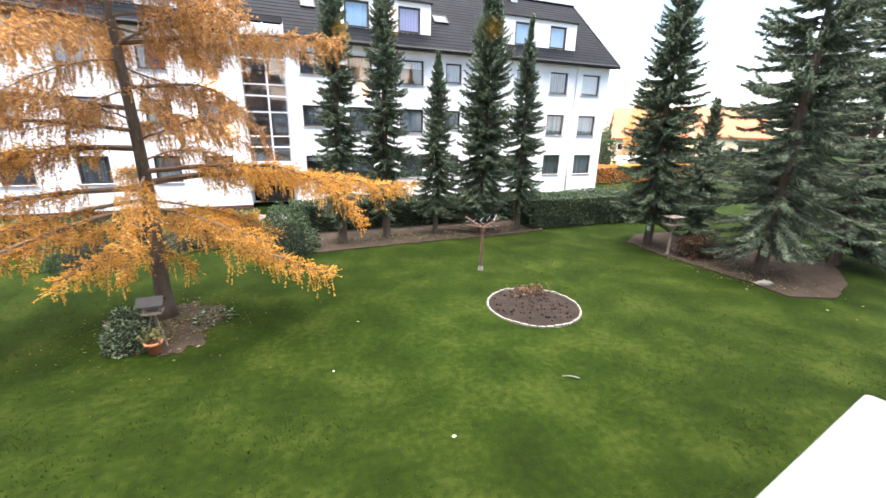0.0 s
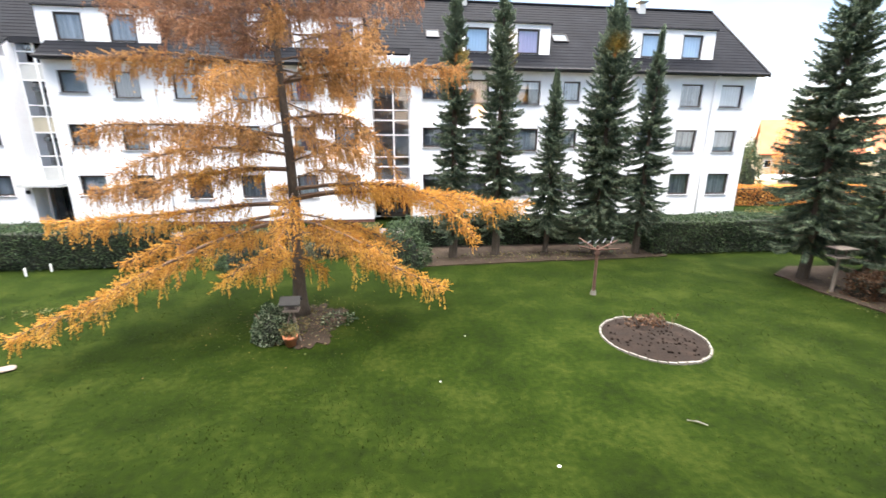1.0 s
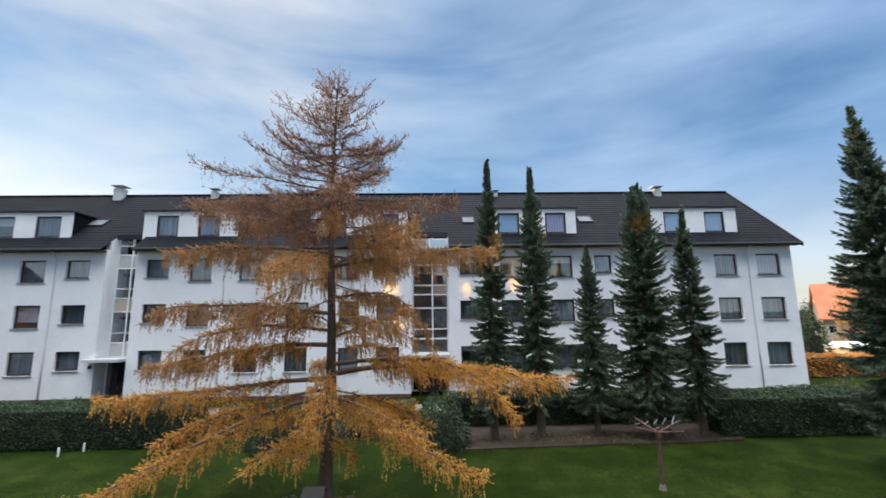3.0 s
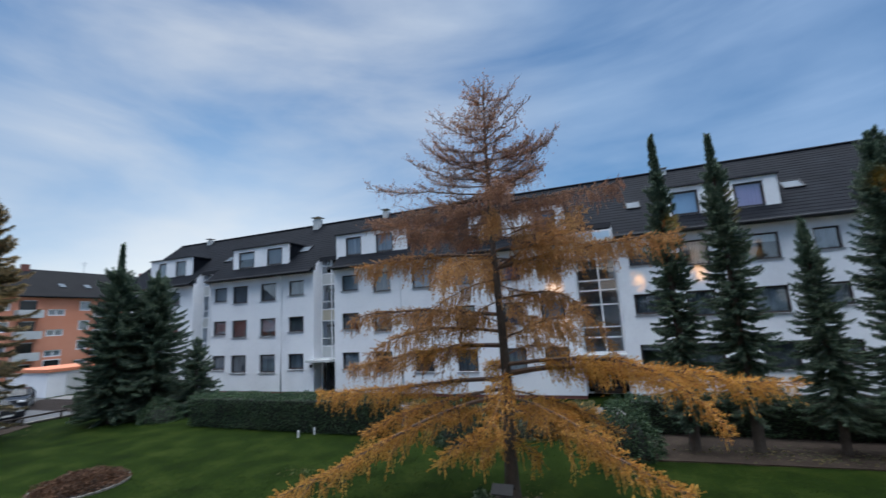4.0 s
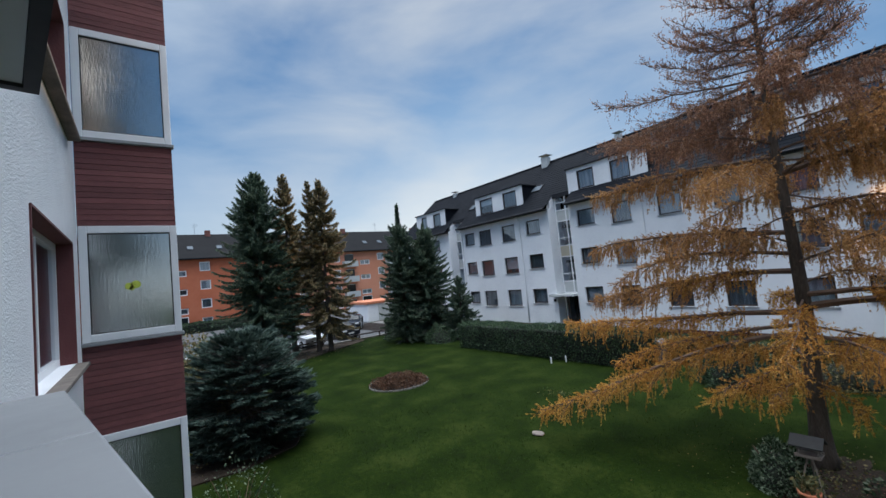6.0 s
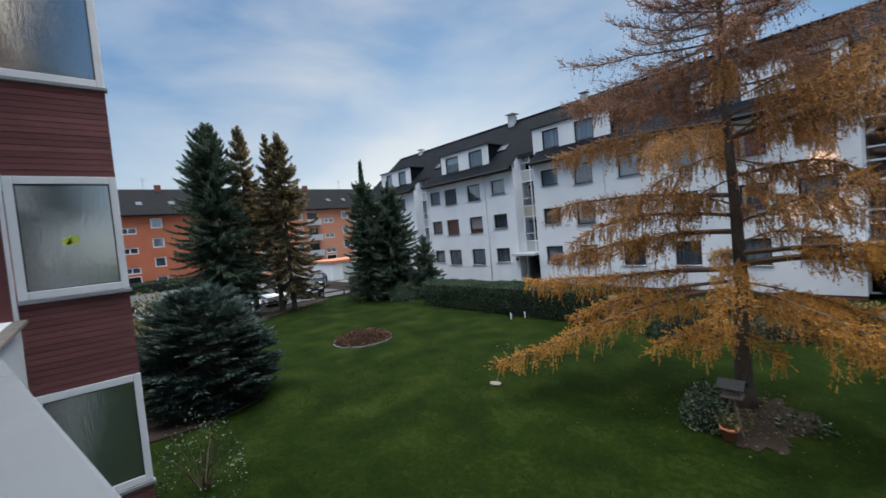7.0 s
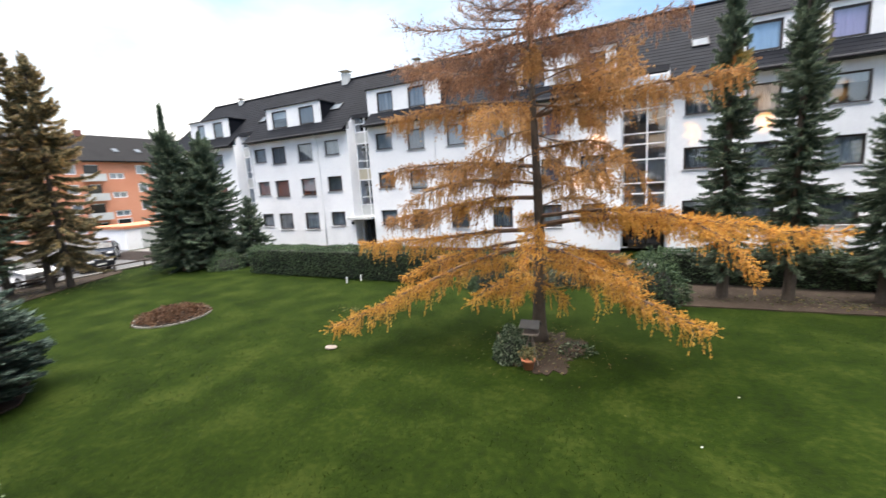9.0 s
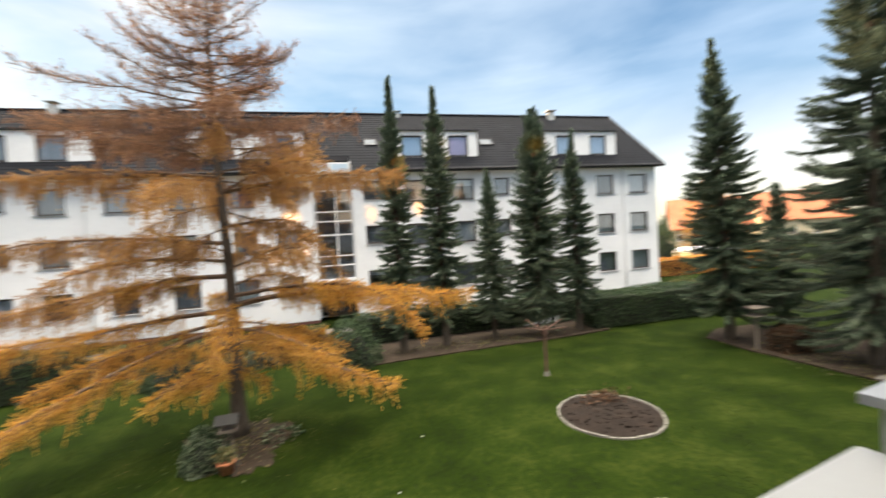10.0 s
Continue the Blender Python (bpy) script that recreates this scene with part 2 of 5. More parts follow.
ROUND_CONIFER = leafy("round_conifer_needles", [(0.028, 0.048, 0.041), (0.052, 0.082, 0.067), (0.092, 0.128, 0.102)], spread=0.7)
HEDGE = leafy("hedge_leaf", [(0.0204, 0.0408, 0.0229), (0.0408, 0.0697, 0.0348), (0.0723, 0.1088, 0.051)], spread=0.7)
OLIVE = leafy("olive_leaf", [(0.060, 0.072, 0.030), (0.108, 0.108, 0.048), (0.180, 0.144, 0.060)], spread=0.7)
COPPER = leafy("copper_leaf", [(0.05, 0.028, 0.016), (0.085, 0.044, 0.025), (0.125, 0.066, 0.036)], spread=0.7)
AUTUMN = leafy("autumn_leaf", [(0.45, 0.17, 0.04), (0.6, 0.26, 0.06), (0.6, 0.35, 0.1)], spread=0.7)
IVY = leafy("ivy_leaf", [(0.02, 0.04, 0.018), (0.05, 0.08, 0.04), (0.18, 0.22, 0.15)], spread=1.0)
YELLOW = leafy("yellow_leaf", [(0.55, 0.5, 0.03), (0.75, 0.7, 0.06)], spread=0.5)
# near-black for solid cores: shade deep among leaves, put into the colour
CORE = material("inner_shade_dark", [(0.010, 0.013, 0.009), (0.022, 0.025, 0.017)], scale=3, rough=0.95)
TERRACOTTA = material("terracotta", [(0.42, 0.14, 0.07), (0.52, 0.2, 0.1)], scale=6, rough=0.85)
RUSTY = material("weathered_post", [(0.06, 0.03, 0.022), (0.11, 0.055, 0.04)], scale=6, rough=0.85, bump=0.3)
WOOD = material("grey_wood", [(0.12, 0.1, 0.085), (0.24, 0.2, 0.17)], scale=6, rough=0.85, bump=0.4)
STONE = material("pale_stone", [(0.11, 0.105, 0.092), (0.20, 0.19, 0.17)], scale=5, rough=0.9, bump=0.5)
CAR_WHITE = material("white_car_paint", [(0.72, 0.73, 0.75), (0.78, 0.79, 0.8)], scale=1, rough=0.2)
CAR_DARK = material("dark_car_paint", [(0.02, 0.025, 0.035), (0.03, 0.035, 0.045)], scale=1, rough=0.2)
CAR_SILVER = material("grey_car_paint", [(0.16, 0.18, 0.2), (0.2, 0.22, 0.24)], scale=1, rough=0.25, metal=0.5)
CAR_GLASS = material("car_glass", [(0.01, 0.012, 0.014), (0.02, 0.022, 0.025)], scale=1, rough=0.08)
RUBBER = material("tyre_rubber", [(0.015, 0.015, 0.015), (0.025, 0.025, 0.025)], scale=8, rough=0.85)
SKYLIGHT = material("roof_window_glass", [(0.06, 0.075, 0.09), (0.11, 0.13, 0.15)], scale=2, rough=0.4, specular=0.08)
LENS = material("lamp_lens", [(0.6, 0.6, 0.6), (0.75, 0.75, 0.75)], scale=8, rough=0.15)
PLATE = material("pale_plate", [(0.6, 0.6, 0.6), (0.7, 0.7, 0.68)], scale=8, rough=0.5)
ROOF_RED = material("red_pantile", [(0.36, 0.10, 0.04), (0.48, 0.16, 0.07)], scale=0.8, rough=0.8, bump=0.6, bump_scale=6)
CREAM = material("cream_render", [(0.62, 0.5, 0.33), (0.7, 0.58, 0.4)], scale=0.5, rough=0.9)
STICKER = material("green_sticker", [(0.45, 0.55, 0.05), (0.6, 0.65, 0.1)], scale=20, rough=0.5)
PANE = glass("window_glass", base=0.11, relief=0.04)
FROSTED = glass("ribbed_frosted_glass", tint=(0.82, 0.86, 0.85), rough=0.12, base=0.42, relief=0.07, ribs=(55.0, 55.0, 10.0))
# pale backing added to brighten the frosted panes from behind
FROST_BACK = material("frosted_backing", [(0.546, 0.559, 0.533), (0.676, 0.689, 0.663), (0.806, 0.819, 0.793)], scale=1.2, rough=0.5, fine=0.35, stretch_by=(1, 2, 0.8))


# ---------------------------------------------------------------- mesh helpers
def link_mesh(name, me, mat, parent=None, label=""):
    ob = new(name, me)
    if mat and not me.materials:
        me.materials.append(mat)
    if parent:
        ob.parent = parent
    if label:
        ob["label"] = label
    return ob


def part(name, bm, mat, parent=None, label="", smooth=False):
    me = bpy.data.meshes.new(name)
    bm.normal_update()
    bm.to_mesh(me)
    bm.free()
    if smooth:
        me.shade_smooth()
    return link_mesh(name, me, mat, parent, label)


def thing(name, label, category, at=(0, 0, 0), group="", kind=""):
    ob = new(name)
    ob.location = at
    ob.empty_display_size = 0.1
    return tagged(ob, label, category, group, kind)


def box(bm, x0, x1, y0, y1, z0, z1, bevel=0.0):
    """Adds a box; bevel rounds its edges."""
    m = Matrix.LocRotScale(((x0 + x1) / 2, (y0 + y1) / 2, (z0 + z1) / 2), None, (abs(x1 - x0), abs(y1 - y0), abs(z1 - z0)))
    r = bmesh.ops.create_cube(bm, size=1.0, matrix=m)
    if bevel:
        es = list({e for v in r["verts"] for e in v.link_edges})
        bmesh.ops.bevel(bm, geom=es, offset=bevel, segments=2, affect="EDGES", profile=0.5)
    return bm


def boxes(*specs, bevel=0.0):
    bm = bmesh.new()
    for s in specs:
        box(bm, *s, bevel=bevel)
    return bm


def tube(bm, points, radii, sides=6, cap=True):
    """A tube through points with a radius at each."""
    rings = []
    for i, (p, r) in enumerate(zip(points, radii)):
        a = points[max(i - 1, 0)]
        b = points[min(i + 1, len(points) - 1)]
        d = (Vector(b) - Vector(a)).normalized()
        u = d.orthogonal().normalized()
        w = d.cross(u)
        rings.append([bm.verts.new(Vector(p) + (u * math.cos(k * math.tau / sides) + w * math.sin(k * math.tau / sides)) * r) for k in range(sides)])
    for q, s in zip(rings, rings[1:]):
        # the rings' start angles can differ: join each to its nearest
        o = min(range(sides), key=lambda k: (q[0].co - s[k].co).length)
        for k in range(sides):
            bm.faces.new((q[k], q[(k + 1) % sides], s[(k + 1 + o) % sides], s[(k + o) % sides]))
    if cap:
        bm.faces.new(rings[0][::-1])
        bm.faces.new(rings[-1])
    return bm


def quads(name, v, mat, parent=None, label="", tris=False):
    """One mesh of loose faces, v: n x 4 (or 3) x 3."""
    v = np.asarray(v, dtype=np.float32)
    n, k = v.shape[0], v.shape[1]
    me = bpy.data.meshes.new(name)
    me.vertices.add(n * k)
    me.vertices.foreach_set("co", v.ravel())
    me.loops.add(n * k)
    me.loops.foreach_set("vertex_index", np.arange(n * k, dtype=np.int32))
    me.polygons.add(n)
    me.polygons.foreach_set("loop_start", np.arange(0, n * k, k, dtype=np.int32))
    me.update(calc_edges=True)
    return link_mesh(name, me, mat, parent, label)


RNG = np.random.default_rng(7)


def unit(a):
    return a / np.maximum(np.linalg.norm(a, axis=-1, keepdims=True), 1e-6)


def leaves(p, d, width, rng=RNG):
    """Diamond leaves from bases p along d (with its length); width as a share of the length."""
    p, d = np.asarray(p, float), np.asarray(d, float)
    side = unit(np.cross(d, rng.normal(size=d.shape))) * np.linalg.norm(d, axis=1, keepdims=True) * width
    m = p + d * 0.45
    return np.stack([p, m + side, p + d, m - side], axis=1)


def wall_panel(x0, x1, z0, z1, y0, y1, holes):
    """A wall from y0 (outside) to y1 with rectangular holes (xa, xb, za, zb) right through it."""
    bm = bmesh.new()
    xs = sorted({x0, x1, *[h[0] for h in holes], *[h[1] for h in holes]})
    zs = sorted({z0, z1, *[h[2] for h in holes], *[h[3] for h in holes]})
    inside = lambda x, z: any(a < x < b and c < z < d for a, b, c, d in holes)
    solid = {}
    for i in range(len(xs) - 1):
        for k in range(len(zs) - 1):
            solid[i, k] = not inside((xs[i] + xs[i + 1]) / 2, (zs[k] + zs[k + 1]) / 2)
    cache = {}

    def vert(x, y, z):
        key = (round(x, 4), round(y, 4), round(z, 4))
        if key not in cache:
            cache[key] = bm.verts.new(key)
        return cache[key]

    def face(*c):
        bm.faces.new([vert(*q) for q in c])

    for (i, k), s in solid.items():
        if not s:
            continue
        a, b, c, d = xs[i], xs[i + 1], zs[k], zs[k + 1]
        face((a, y0, c), (b, y0, c), (b, y0, d), (a, y0, d))
        face((a, y1, c), (a, y1, d), (b, y1, d), (b, y1, c))
        if not solid.get((i - 1, k)):
            face((a, y0, c), (a, y0, d), (a, y1, d), (a, y1, c))
        if not solid.get((i + 1, k)):
            face((b, y0, c), (b, y1, c), (b, y1, d), (b, y0, d))
        if not solid.get((i, k - 1)):
            face((a, y0, c), (a, y1, c), (b, y1, c), (b, y0, c))
        if not solid.get((i, k + 1)):
            face((a, y0, d), (b, y0, d), (b, y1, d), (a, y1, d))
    return bm


MESHES = {}


def shared(key, build):
    """One mesh for alike parts."""
    if key not in MESHES:
        bm = build()
        bm.normal_update()
        me = bpy.data.meshes.new(key[0])
        bm.to_mesh(me)
        bm.free()
        MESHES[key] = me
    return MESHES[key]


def frame_bm(w, h, bar, depth, split=None):
    specs = [(0, bar, 0, depth, 0, h), (w - bar, w, 0, depth, 0, h), (bar, w - bar, 0, depth, 0, bar), (bar, w - bar, 0, depth, h - bar, h)]
    if split:
        specs.append((w * split - bar / 2, w * split + bar / 2, 0.004, depth - 0.004, bar, h - bar))
    return boxes(*specs)


def window(parent, x, y, z, w, h, frame_mat, back=None, sill=True, bar=0.08, split=None, turn=0.0, blind=1.0, curtain=CURTAIN):
    """A window with its lower left outer corner at (x, y, z): frame, pane, sill and what hangs behind it."""
    ob = link_mesh("window", shared(("window_frame", round(w, 2), round(h, 2), bar, split, frame_mat.name), lambda: frame_bm(w, h, bar, 0.07, split)), frame_mat, parent)
    ob.matrix_basis = pose(x, y, z, 0, 0, turn)
    link_mesh("pane", shared(("pane", round(w, 2), round(h, 2), bar), lambda: boxes((bar * 0.8, w - bar * 0.8, 0.028, 0.04, bar * 0.8, h - bar * 0.8))), PANE, ob)
    if curtain:
        hb = h * blind
        link_mesh("curtain", shared(("curtain", round(w, 2), round(hb, 2), round(h, 2), curtain.name), lambda: curtain_bm(w, hb, h)), curtain, ob)
    if sill:
        link_mesh("sill", shared(("sill", round(w, 2)), lambda: boxes((-0.06, w + 0.06, -0.19, 0.0, -0.045, -0.005))), ZINC, ob)
    return ob


def curtain_bm(w, hb, h):
    bm = bmesh.new()
    n = max(6, int(w * 14))
    rows = []
    for k in range(n + 1):
        x = 0.04 + (w - 0.08) * k / n
        y = 0.13 + 0.018 * math.sin(k * 2.4)
        rows.append((bm.verts.new((x, y, h - hb + 0.02)), bm.verts.new((x, y, h - 0.02))))
    for a, b in zip(rows, rows[1:]):
        bm.faces.new((a[0], b[0], b[1], a[1]))
    return bm


# ---------------------------------------------------------------- ground
def sheet(name, outline, z, mat, label, category, cuts=1):
    """A flat patch with an outline of (x, y) points, with a skirt into the ground."""
    bm = bmesh.new()
    top = [bm.verts.new((x, y, z)) for x, y in outline]
    low = [bm.verts.new((x, y, -0.05)) for x, y in outline]
    bm.faces.new(top)
    for i in range(len(top)):
        j = (i + 1) % len(top)
        bm.faces.new((top[j], top[i], low[i], low[j]))
    bmesh.ops.recalc_face_normals(bm, faces=bm.faces)
    return tagged(part(name, bm, mat), label, category, kind="structure")


def wobble(points, steps=8, amount=0.12, seed=3):
    """A closed outline with a soft uneven edge through rough corners."""
    out = []
    for (xa, ya), (xb, yb) in zip(points, points[1:] + points[:1]):
        for k in range(steps):
            f = k / steps
            x, y = xa + (xb - xa) * f, ya + (yb - ya) * f
            out.append((x + amount * noise.noise((x * 0.9, y * 0.9, seed)), y + amount * noise.noise((x * 0.9, y * 0.9, seed + 9))))
    return out


bm = bmesh.new()
GX = [-900, -300, -120] + [-60 + i * 1.5 for i in range(81)] + [120, 300, 900]
GY = [-900, -300, -90, -30] + [-10 + i * 1.5 for i in range(41)] + [90, 200, 900]
grid = [[bm.verts.new((x, y, (0.05 * noise.noise((x * 0.13, y * 0.13, 0)) - 0.02) if -14 < x < 12 and 3 < y < 15 else -0.01)) for x in GX] for y in GY]
for a, b in zip(grid, grid[1:]):
    for i in range(len(GX) - 1):
        bm.faces.new((a[i], a[i + 1], b[i + 1], b[i]))
ground = tagged(part("ground", bm, GRASS, smooth=True), "mown green lawn with darker and paler patches", "lawn", kind="structure")

sheet("soil_strip", wobble([(0.3, 15.75), (5.5, 16.0), (11.5, 16.3), (11.8, 18.6), (0.2, 18.6)]), 0.03, SOIL, "bare brown soil strip under the spruces", "soil")
sheet("soil_strip", wobble([(13.9, 13.5), (13.8, 11.5), (14.05, 9.2), (14.0, 7.1), (15.3, 6.5), (17.2, 7.1), (19.4, 8.6), (18.4, 10.6), (17.6, 14.2), (15.5, 14.4)]), 0.03, SOIL, "bare brown soil under the tall spruces", "soil")
sheet("soil_strip", wobble([(-27.2, 6.4), (-28.3, 8.2), (-30.2, 11.4), (-32.2, 15.0), (-33.2, 15.2), (-33.2, 5.8)]), 0.03, SOIL, "bare soil strip with fallen leaves along the car park", "soil")
sheet("soil_patch", [(-2.8 + rr * math.cos(aa), 10.85 + 1.15 * rr * math.sin(aa)) for aa in [math.tau * q / 120 for q in range(120)] for rr in [1.05 * (1 + 0.4 * noise.noise((1.6 * math.cos(aa), 1.6 * math.sin(aa), 3.0)) + 0.28 * noise.noise((6 * math.cos(aa), 6 * math.sin(aa), 1.0)) + 0.16 * noise.noise((19 * math.cos(aa), 19 * math.sin(aa), 1.0)))]], 0.012, SOIL, "bare soil round the foot of the larch", "soil")
sheet("soil_patch", wobble([(-13.4, 0.2), (-13.2, 2.2), (-13.8, 3.8), (-15.5, 4.6), (-18.5, 4.0), (-19.0, 0.2)]), 0.03, SOIL, "dark bare soil under the round conifer", "soil")
sheet("soil_strip", [(-45, 18.3), (26, 18.3), (26, 21.9), (-45, 21.9)], 0.022, DARK_SOIL, "dark planted strip behind the hedges", "soil")
sheet("footpath", [(-45, 21.9), (26, 21.9), (26, 23.4), (-45, 23.4)], 0.03, PAVING, "grey paved path in front of the white flats", "path")
sheet("car_park", [(-33.2, -6), (-33.2, 18), (-71, 30), (-71, -12)], 0.02, ASPHALT, "dark asphalt car park", "car park")
tagged(part("kerb", boxes((-33.3, -33.12, -6, 22, 0, 0.12), bevel=0.02), STONE), "pale concrete kerb of the car park", "kerb", kind="structure")


# ---------------------------------------------------------------- white flats
F = 25.56
EAVE_Y, EAVE_Z, RIDGE_Y, RIDGE_Z = F - 0.5, 9.02, 31.1, 14.12
SLOPE = (RIDGE_Z - EAVE_Z) / (RIDGE_Y - EAVE_Y)
ROWS_TOP = (8.42, 5.67, 2.91)
white_flats = thing("apartment_building", "long white rendered block of flats with dark tiled roof and dormers", "building", (0, F, 0))


def flat_part(name, bm, mat, label="", parent=None):
    """A part given in the world's metres, under the building's empty."""
    bm.transform(Matrix.Translation((0, -F, 0)))
    return part(name, bm, mat, parent or white_flats, label)


# sections: from, to, columns (from, to, height)
SECTIONS = [
    (-41.9, -33.1, [(-40.9, -39.6, 1.13), (-38.9, -37.5, 1.37), (-36.2, -34.75, 1.13)]),
    (-31.25, -20.5, [(-30.65, -29.25, 1.13), (-28.6, -27.0, 1.37), (-25.65, -24.1, 1.37), (-22.85, -21.42, 1.13)]),
    (-18.65, -1.65, [(-18.0, -16.6, 1.13), (-15.35, -13.98, 1.37), (-12.3, -10.95, 1.37), (-9.3, -7.95, 1.37), (-6.1, -4.9, 1.37), (-3.8, -2.4, 1.13)]),
    (0.68, 12.15, [(1.38, 2.85, 1.13), (3.95, 5.35, 1.37), (6.98, 8.5, 1.37), (9.92, 11.0, 1.13)]),
    (14.1, 22.6, [(14.95, 16.3, 1.37), (17.6, 19.05, 1.37), (20.3, 21.85, 1.37)]),
]
GAPS = [(-33.1, -31.25, 0.95), (-20.5, -18.65, 0.95), (-1.65, 0.68, 0.75), (12.15, 14.1, 0.95)]
SPECIAL = {(1, 1, 2): (BLIND, 0.75), (1, 0, 0): (BLIND, 1.0), (3, 0, 2): (BLIND, 0.35), (4, 0, 2): (BLIND, 0.9), (3, 2, 0): (BLIND, 0.3)}
for si, (xa, xb, cols) in enumerate(SECTIONS):
    holes = [(a, b, t - h, t) for a, b, h in cols for t in ROWS_TOP]
    flat_part("wall", wall_panel(xa, xb, 0.18, 9.06, F, F + 0.3, holes), STUCCO, "white stucco front wall")
    flat_part("plinth", boxes((xa + 0.02, xb - 0.02, F + 0.03, F + 0.29, -0.3, 0.18)), PLINTH, "red-brown brick plinth")
    flat_part("room", boxes((xa + 0.3, xb - 0.3, F + 1.1, F + 1.2, 0.2, 8.9)), INTERIOR, "dark grey backing slab for the dim rooms behind the panes")
    for ci, (a, b, h) in enumerate(cols):
        for ri, t in enumerate(ROWS_TOP):
            mat, bl = SPECIAL.get((si, ri, ci), (CURTAIN, 1.0))
            window(white_flats, a, 0.12, t - h, b - a, h, FRAME_DARK, bar=0.1 if ri else 0.085, blind=bl, curtain=mat)
    # ends of the section, up to the roof
    for x, inner in ((xa, 1), (xb, -1)):
        depth = 5.4 if (x < -41 or x > 22) else 1.7
        bm = bmesh.new()
        pts = [(F + 0.3, 0.18), (F + depth, 0.18), (F + depth, EAVE_Z + (F + depth - EAVE_Y) * SLOPE - 0.14), (F + 0.3, EAVE_Z + (F + 0.3 - EAVE_Y) * SLOPE - 0.14)]
        if depth > 5:
            pts = [(F + 0.3, 0.18), (F + 11, 0.18), (F + 11, 9.0), (RIDGE_Y, RIDGE_Z - 0.16), (F + 0.3, EAVE_Z + (F + 0.3 - EAVE_Y) * SLOPE - 0.14)]
        v0 = [bm.verts.new((x, y, z)) for y, z in pts]
        v1 = [bm.verts.new((x + inner * 0.3, y, z)) for y, z in pts]
        bm.faces.new(v0), bm.faces.new(v1[::-1])
        for i in range(len(pts)):
            j = (i + 1) % len(pts)
            bm.faces.new((v0[i], v0[j], v1[j], v1[i]))
        bmesh.ops.recalc_face_normals(bm, faces=bm.faces)
        flat_part("side_wall", bm, STUCCO)
flat_part("back_wall", boxes((-41.9, 22.6, F + 11, F + 11.3, -0.3, 9.0)), STUCCO)

# stairwells between the sections
for gi, (xa, xb, deep) in enumerate(GAPS):
    y = F + deep
    w = xb - xa
    stair = new("stairwell")
    stair.parent = white_flats
    stair["label"] = "glazed stairwell with white bars and pale panels"
    top = EAVE_Z + (y - EAVE_Y) * SLOPE - 0.3
    z = 2.5
    k = 0
    bars = [(xa, xb, y, y + 0.08, 0.18, 0.26)]
    while z < top - 0.4:
        hp = min(0.85, top - z)
        flat_part("panel", boxes((xa + 0.05, xb - 0.05, y + 0.02, y + 0.07, z, z + hp - 0.04)), PANEL_OCHRE if gi == 1 and k == 1 else (PANE if deep < 0.8 else PANEL_GREY), parent=stair)
        bars.append((xa, xb, y - 0.01, y + 0.08, z - 0.05, z + 0.03))
        bars.append((xa, xb, y - 0.01, y + 0.08, z + hp - 0.05, z + hp + 0.03))
        z2 = min(z + 2.75, top)
        if z2 - z - hp > 0.3:
            flat_part("pane", boxes((xa + 0.05, xb - 0.05, y + 0.03, y + 0.05, z + hp + 0.03, z2 - 0.05)), PANE, parent=stair)
            bars.append((xa, xb, y - 0.008, y + 0.07, z + hp + 0.55, z + hp + 0.62))
        z = z2
        k += 1
    mids = (xa + 0.04, xb - 0.04, xa + w * 0.56) if deep < 0.8 else (xa + 0.04, xb - 0.04, xa + w * 0.5)
    for x in mids:
        bars.append((x - 0.045, x + 0.045, y - 0.015, y + 0.085, 0.26, top))
    for b in bars:
        flat_part("glazing_bar", boxes(b), FRAME_WHITE, parent=stair)
    # flat dark slab stands in for the dim stairwell behind the glass
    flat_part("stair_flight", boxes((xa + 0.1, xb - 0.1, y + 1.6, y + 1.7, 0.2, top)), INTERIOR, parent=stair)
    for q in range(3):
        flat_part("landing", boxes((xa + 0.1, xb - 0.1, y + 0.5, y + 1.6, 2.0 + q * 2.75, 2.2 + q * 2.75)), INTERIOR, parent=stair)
        if deep < 0.8:
            flat_part("stair_rail", boxes((xa + 0.12, xb - 0.12, y + 0.3, y + 0.34, 3.3 + q * 2.75, 3.36 + q * 2.75), *[(xa + 0.2 + j * 0.16, xa + 0.22 + j * 0.16, y + 0.31, y + 0.33, 2.6 + q * 2.75, 3.3 + q * 2.75) for j in range(12)]), FRAME_DARK, parent=stair)
    door = flat_part("door", boxes((xa + 0.35, xa + 0.43, y - 0.03, y + 0.02, 0.2, 2.25), (xb - 0.3, xb - 0.22, y - 0.03, y + 0.02, 0.2, 2.25), (xa + 0.43, xb - 0.3, y - 0.03, y + 0.02, 2.17, 2.25), (xa + 0.43, xb - 0.3, y - 0.03, y + 0.02, 0.2, 0.45)), FRAME_DARK, "dark framed glazed entrance door", parent=stair)
    flat_part("door_pane", boxes((xa + 0.43, xb - 0.3, y - 0.015, y + 0.0, 0.45, 2.17)), CAR_GLASS, parent=door)
    flat_part("canopy", boxes((xa - 0.35, xb - 0.03, F - 0.55, y + 0.05, 2.3, 2.48), bevel=0.015), PANEL_GREY, "grey concrete entrance canopy", parent=stair)
    if deep < 0.8:
        flat_part("roof_light", boxes((xa + 0.05, xb - 0.05, F + 0.1, F + 0.9, 9.0, 9.6)), FRAME_WHITE, "white glazed box over the stairwell", parent=stair)
        flat_part("roof_pane", boxes((xa + 0.18, xa + w * 0.5 - 0.06, F + 0.085, F + 0.1, 9.1, 9.5), (xa + w * 0.5 + 0.06, xb - 0.18, F + 0.085, F + 0.1, 9.1, 9.5)), PALE_BLUE, parent=stair)

# roof: courses of tiles, each lapping the one below
roof = new("roof")
roof.parent = white_flats
